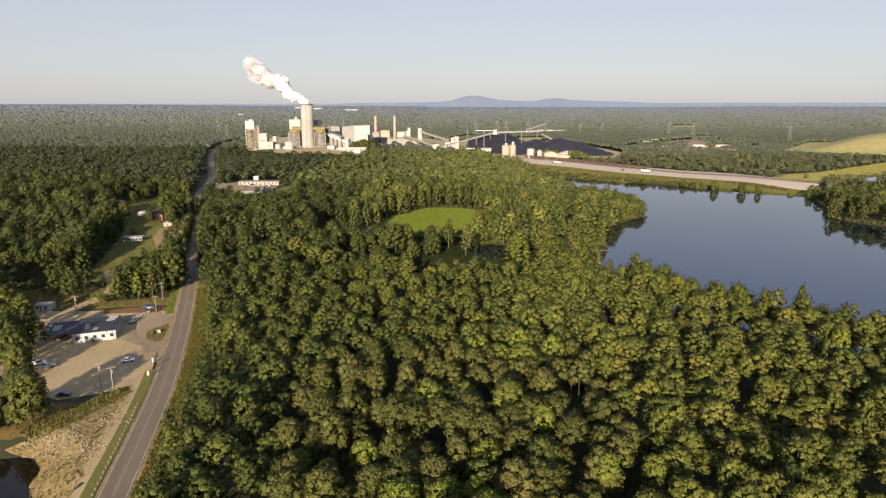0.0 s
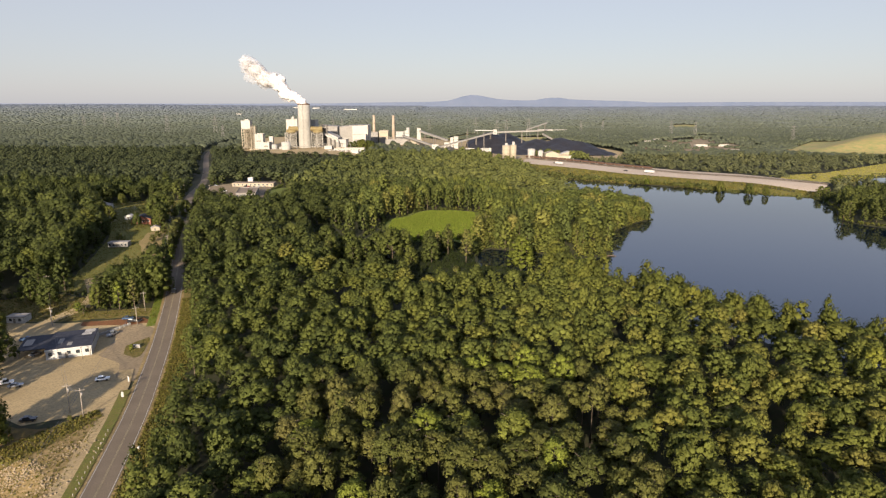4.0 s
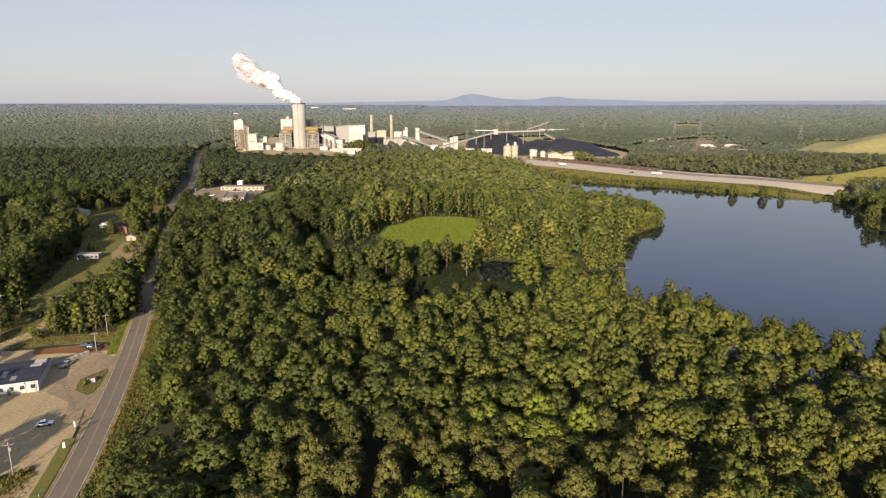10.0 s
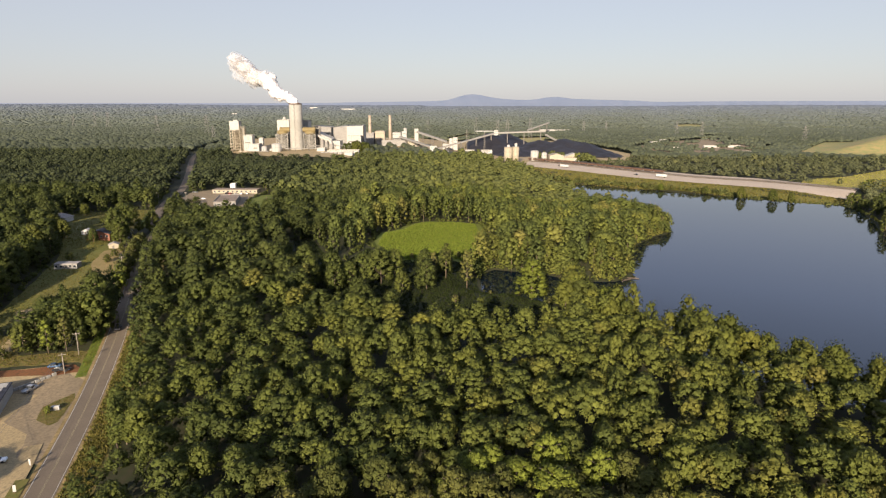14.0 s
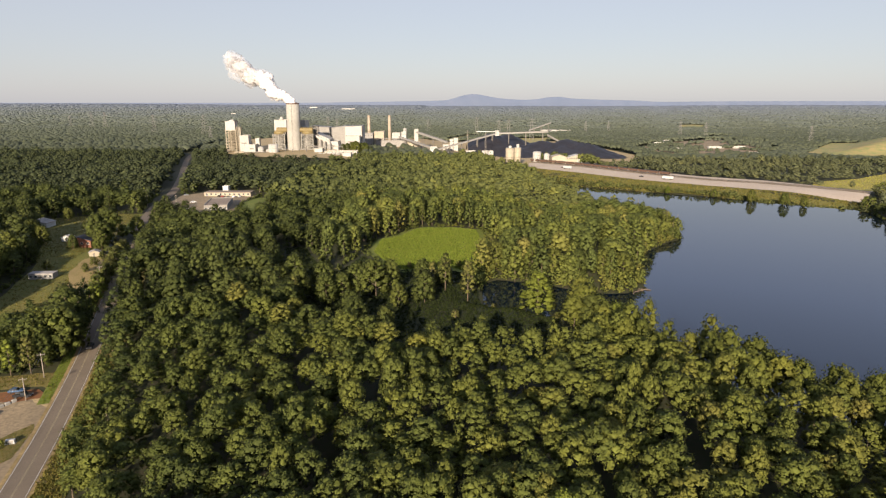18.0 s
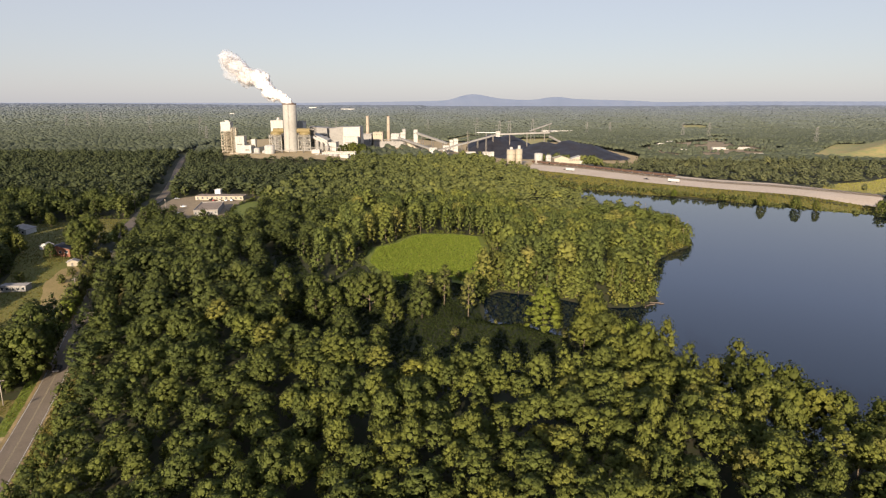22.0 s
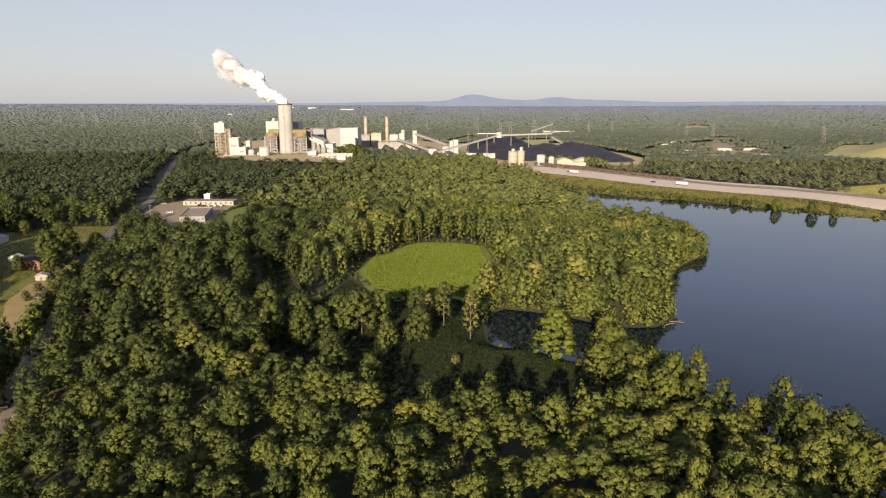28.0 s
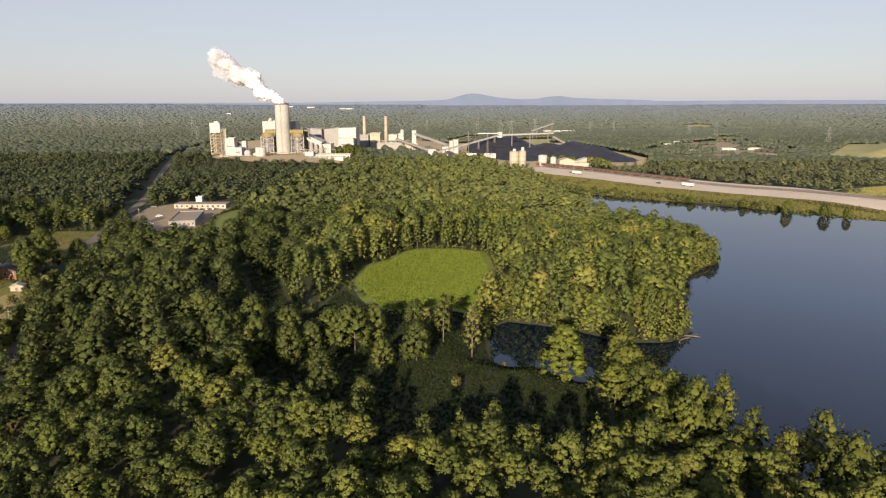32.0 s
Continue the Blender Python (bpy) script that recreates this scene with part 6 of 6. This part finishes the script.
V, F, off = [], [], 0
for k in range(1100):
    cx, cy, sp = ((-111, 161.5, 3.6), (-107, 163, 3.4), (-101, 172.5, 4.2), (-98, 157, 4.2), (-114, 163.6, 3.0))[k % 5]
    x, y = cx + rng.normal() * sp * 0.8, cy + rng.normal() * sp * 0.7
    s = rng.uniform(0.07, 0.15) + 0.3 * rng.uniform() ** 3
    iv, jf = ICO[1]
    if away(POND, [x], [y])[0] < 0.3:
        continue
    V.append(iv * rng.uniform(0.6, 1.3, (12, 3)) * s * [1, 1, 0.7] + [x, y, gz1(x, y) + s * 0.3 + 0.18])
    F.append(jf + off)
    off += 12
tagged(mesh_ob("rubble", np.concatenate(V), np.concatenate(F), M_ROCK), "broken tan rubble stones above the pond", "rubble", kind="stuff")

# ---------------------------------------------------------------- houses
H = 7.0
building("house", -209, -196.5, 434, 442, gz1(-205, 438), gz1(-205, 438) + 3.0, M_BRICK, M_ROOFDARK, "red brick house with dark gable roof", "house", cols=4, rise=2.2, group="roadside houses", turn=8)
building("house", -268, -252, 486, 496, gz1(-260, 490), gz1(-260, 490) + 3.0, M_WHITEP, M_ROOFGREY, "white house with grey roof under trees", "house", cols=4, rise=2.0, group="roadside houses")
building("mobile_home", -198.3, -187, 382.5, 387.5, gz1(-190, 382), gz1(-190, 382) + 2.8, M_GREYCLAD, M_ROOFGREY, "pale mobile home on the lawn", "mobile home", cols=5, turn=5, parapet=0)
building("garden_shed", -190.5, -185.4, 421.5, 425.5, gz1(-188, 423), gz1(-188, 423) + 2.4, M_CREAM, M_ROOFGREY, "small tan garden shed", "shed", rise=1.2, turn=20)
building("garden_shed", -185.6, -178, 272.4, 277.4, gz1(-182, 274), gz1(-182, 274) + 2.6, M_WHITEP, M_ROOFGREY, "small white shed beside the yard", "shed", cols=2, parapet=0)
building("garden_shed", -219, -213.5, 446, 450, gz1(-216, 448), gz1(-216, 448) + 2.4, M_WHITEP, M_WHITE, "white shed behind the brick house", "shed", rise=1.2)
building("long_shed", -210, -169, 646, 658, gz1(-180, 650), gz1(-180, 650) + 3.4, M_CREAM, M_TANROOF, "long low cream industrial shed with tan roof", "shed", cols=10, win=(1.6, 1.4), parapet=0)
building("flat_shed", -186.5, -169.5, 571, 611, gz1(-180, 590), gz1(-180, 590) + 3.6, M_GREYCLAD, M_TANROOF, "flat-roofed shed with weathered tan roof", "shed", cols=6, turn=12)
building("small_tower", -201, -196, 668, 673, gz1(-198, 670), gz1(-198, 670) + 5.5, M_WHITEP, M_WHITE, "small white clad tower behind the long shed", "tower", door=False)


# ---------------------------------------------------------------- transmission towers
def pylon(x, y, h):
    t = thing("transmission_tower", x, y, gz1(x, y), "grey lattice steel transmission tower", "pylon", "transmission towers")
    w0, w1 = h * 0.1, h * 0.022
    for sx in (-1, 1):
        for sy in (-1, 1):
            bar("leg", (sx * w0, sy * w0, -1), (sx * w1, sy * w1, h), 0.3, M_PYLON, t)
    for k, (z, a) in enumerate(((0.66, 0.2), (0.8, 0.17), (0.94, 0.13))):
        bar("crossarm", (-a * h, 0, z * h), (a * h, 0, z * h), 0.35, M_PYLON, t)
    for face in range(4):
        c, s = ((1, 0), (0, 1), (-1, 0), (0, -1))[face]
        for k in range(5):
            za, zb = h * k / 5, h * (k + 1) / 5
            wa, wb = w0 + (w1 - w0) * k / 5, w0 + (w1 - w0) * (k + 1) / 5
            d = 1 if (k + face) % 2 else -1
            bar("brace", (c * wa - s * wa * d, s * wa + c * wa * d, za), (c * wb + s * wb * d, s * wb - c * wb * d, zb), 0.16, M_PYLON, t)
    return t


PYLONS = [(144, 1484, 50), (120, 1450, 48), (210, 1600, 50), (403, 1900, 34), (467, 1900, 34), (596, 1700, 40), (640, 1650, 37), (754, 1400, 39), (-1150, 2080, 40),
          (-1040, 2000, 52), (-1000, 2000, 45), (-700, 1650, 50), (-560, 1600, 48), (-474, 1400, 32), (-322, 1900, 40), (-296, 1900, 36), (-40, 1900, 40), (86, 1700, 46)]
models = {}
for x, y, h in PYLONS:
    key = round(h / 8)
    if key in models:
        copy_thing(models[key], pose(x, y, gz1(x, y)))
    else:
        models[key] = pylon(x, y, h)

# ---------------------------------------------------------------- single trees
def tree_model(name, seed, label, tufts, per, leaf, r, low, top, size, taper=0.0, squash=0.85, mat=None, bark=None):
    """One tree: tapered trunk with limbs, and a leafy crown."""
    t = thing(name, 0, 0, 0, label, "tree", "woodland trees")
    rg = random.Random(seed)
    bm = bmesh.new()
    cyl(bm, 0, 0, -0.6, top * 0.5, 0.24, 0.16, 8)
    cyl(bm, 0, 0, top * 0.5, top * 0.9, 0.16, 0.05, 8)
    for k in range(6):
        a, z = k * 1.9 + rg.random(), low + (top - low) * (0.1 + 0.11 * k)
        beam(bm, (0, 0, z), (math.cos(a) * r * 0.7, math.sin(a) * r * 0.7, z + r * 0.35), 0.13)
    part("trunk", bm, bark or M_BARK, t, "tapered grey-brown trunk")
    v, f, lean = crown(seed, tufts, per, leaf, r, low, top, size, taper, squash)
    mesh_ob("crown", v, f, mat or M_TREE, t, leans=lean)
    return t


# bark colours more than halved: shade within the wood put into the colour
M_DARKBARK = mottled("shade_painted_bark", 1.0, 6.0, (0.055, 0.044, 0.032), (0.075, 0.06, 0.044), (0.035, 0.028, 0.02))
WOOD = [tree_model("tree", 100 + s, "olive-green pine in the dense wood", 28, 46, 0.27, 3.8, 11.8, 18.6, 1.15, 0.2, 0.75, bark=M_DARKBARK) for s in range(4)]
WOOD += [tree_model("tree", 110 + s, "green broadleaf tree in the dense wood", 30, 46, 0.29, 4.0, 9.0, 18.2, 1.25, 0.1, 0.85, bark=M_DARKBARK) for s in range(2)]
sx, sy = SINGLES
sz = ground_z(sx, sy)
rng = np.random.default_rng(12)
used = set()
for i in range(len(sx)):
    k = int(rng.integers(0, len(WOOD)))
    m = pose(float(sx[i]), float(sy[i]), float(sz[i]), 0, 0, float(rng.uniform(0, 360)))
    ob = WOOD[k] if k not in used else copy_thing(WOOD[k], m)
    used.add(k)
    s = float(rng.uniform(0.72, 1.28))
    ob.matrix_basis = m
    ob.scale = (s, s, float(rng.uniform(0.74, 1.12)))

M_BRIGHT = foliage("sunlit_leaves", [(0.0, (0.077, 0.097, 0.015)), (1.0, (0.099, 0.113, 0.018))], 0.2, "object")
LONE = tree_model("pine_tree", 130, "tall bright pine standing alone by the cove", 74, 28, 0.34, 6.6, 1.6, 19.0, 1.5, 0.4, 0.75, M_BRIGHT)
LONE.matrix_basis = pose(40.8, 336, gz1(40.8, 336))
LONE.scale = (1.15, 1.15, 1.05)
M_ROUND = foliage("rounded_leaves", [(0.0, (0.052, 0.064, 0.016)), (0.6, (0.072, 0.084, 0.019)), (1.0, (0.094, 0.100, 0.022))], 0.24, "object", vary=0.3)
ROUND = tree_model("broadleaf_tree", 131, "large rounded green broadleaf tree", 46, 34, 0.36, 6.0, 1.5, 15.5, 1.6, 0.15, 0.9, M_ROUND)
SPARE = tree_model("bare_pine", 132, "thin-crowned pine with pale bare trunk", 26, 18, 0.34, 3.2, 3.0, 17, 1.15, 0.3)
BUSH = tree_model("small_tree", 133, "small rounded green tree", 12, 14, 0.28, 1.5, 0.3, 4.0, 0.75)
BRIGHT = tree_model("broadleaf_tree", 134, "bright yellow-green broadleaf tree on the shore", 44, 24, 0.38, 5.8, 1.0, 14.5, 1.65, 0.15, 0.9, M_BRIGHT)


def plant_trees(model, spots):
    for k, (x, y, s) in enumerate(spots):
        m = pose(x, y, gz1(x, y), 0, 0, 77.0 * k)
        ob = model if k == 0 else copy_thing(model, m)
        ob.matrix_basis = m
        ob.scale = (s, s, s)


plant_trees(ROUND, [(-28, 359, 1.15), (-22, 365, 1.0), (-37, 364, 0.95), (-6, 350, 0.95), (-36, 337, 0.75), (-17, 346, 0.7), (2, 372, 0.8), (-8, 380, 0.7), (30, 411, 1.0), (39, 408, 0.9), (48, 405, 1.0), (58, 400, 0.95), (69, 393, 1.0), (81, 391, 0.95), (92, 393, 0.9), (-198, 446, 1.15), (-192, 441, 1.0), (-205, 470, 1.1),
                    (-224, 437, 0.75), (-224.1, 419.2, 0.7), (-202, 428, 0.55), (-194, 453, 1.3), (-190, 435, 0.8), (-255, 516, 0.6), (-186, 470, 0.9), (-243, 452, 1.0), (-232, 440, 0.9), (-122.4, 171.5, 1.05), (-127.6, 177.8, 1.0), (-186.1, 246.8, 0.8), (-153.8, 212.3, 1.0), (-163.2, 222.8, 1.1), (-171.5, 236.4, 1.0), (-131.8, 167.4, 0.7), (-146.4, 202.9, 0.8), (-160, 232.2, 0.8), (-179.5, 256.7, 0.9), (-200.7, 323.5, 1.0), (-206.7, 340.1, 1.05), (-211.9, 354.9, 1.05), (-190.7, 262.7, 1.0),
                    (-177.9, 290.7, 0.9), (-190, 296.3, 0.8), (-155.2, 289.7, 0.75), (-150.7, 298.2, 0.9), (-144.7, 292.6, 0.8), (-141.2, 302.9, 1.23), (-156.3, 308.6, 0.95), (-137.4, 294.5, 0.8), (-135, 302, 1.30), (-140.6, 316.1, 1.43), (-198.7, 338.3, 1.2), (-204.9, 353, 1.25), (-210, 369.6, 1.25), (-215.2, 386.2, 1.2), (-221.5, 404.9, 1.2), (-197.6, 323.5, 1.15), (-60.8, 354.9, 1.0), (-52.6, 365.9, 0.95), (-66.6, 371.4, 1.1), (-48.7, 350.3, 0.9), (-70.9, 360.4, 0.95), (-42.6, 356.7, 0.8), (-65.1, 345.7, 0.9), (-20, 316, 0.8), (-32, 322, 0.9), (-146, 1076, 0.95), (-139, 1080, 1.1), (-131, 1074, 1.2), (-124, 1079, 1.2), (-153, 1080, 0.8), (-117, 1075, 1.1), (-112, 1080, 1.0), (-135, 1086, 1.2), (-120, 1088, 1.2), (284, 662, 0.8), (305, 645, 0.75), (262, 692, 0.55), (318, 637, 0.6)])
plant_trees(SPARE, [(13, 358, 1.15), (3, 366, 1.05), (-3, 366, 0.8), (-138.7, 288.8, 0.85), (-144.9, 287.8, 0.8), (-61, 345.7, 0.9), (28, 424, 0.8), (-12, 507, 0.9), (4, 509, 0.95)])
plant_trees(BUSH, [(7, 332, 1.0), (48, 331, 0.8), (53, 331, 0.9), (24, 353, 0.6), (-15, 400, 0.9), (-3, 403, 0.8), (5, 405, 1.0), (10, 407, 0.9), (-119.2, 244.7, 0.6), (-110.9, 189.4, 0.5), (-106, 191.1, 0.55), (-162.6, 285.9, 1.2),
                   (-158.6, 283, 1.1), (-153.2, 331.8, 1.5), (-156.8, 341.1, 1.6), (-150.7, 340.1, 1.4), (-160.5, 347.5, 1.5), (-148, 333.7, 1.3), (-163.2, 354.9, 1.2), (-154.3, 350.3, 1.4), (-150.3, 327.2, 1.5), (-159.6, 325.4, 1.1), (-205, 434, 1.5), (-222, 478, 1.5), (-198.7, 397.3, 1.3), (-176.7, 393.6, 1.3), (-178.4, 404.9, 1.2), (-180.1, 416.3, 1.2), (-184, 430, 1.2),
                   *[(-150 - 26.7 * f / 22 + 0.9 * math.sin(f * 2.3), 348.5 + 85 * f / 22, 2.05 + 0.3 * math.sin(f * 1.7)) for f in range(23)]])
plant_trees(BRIGHT, [(58, 326, 1.2), (69, 319, 1.1), (76, 309, 0.85), (62, 318, 0.85), (226, 716, 0.55)])
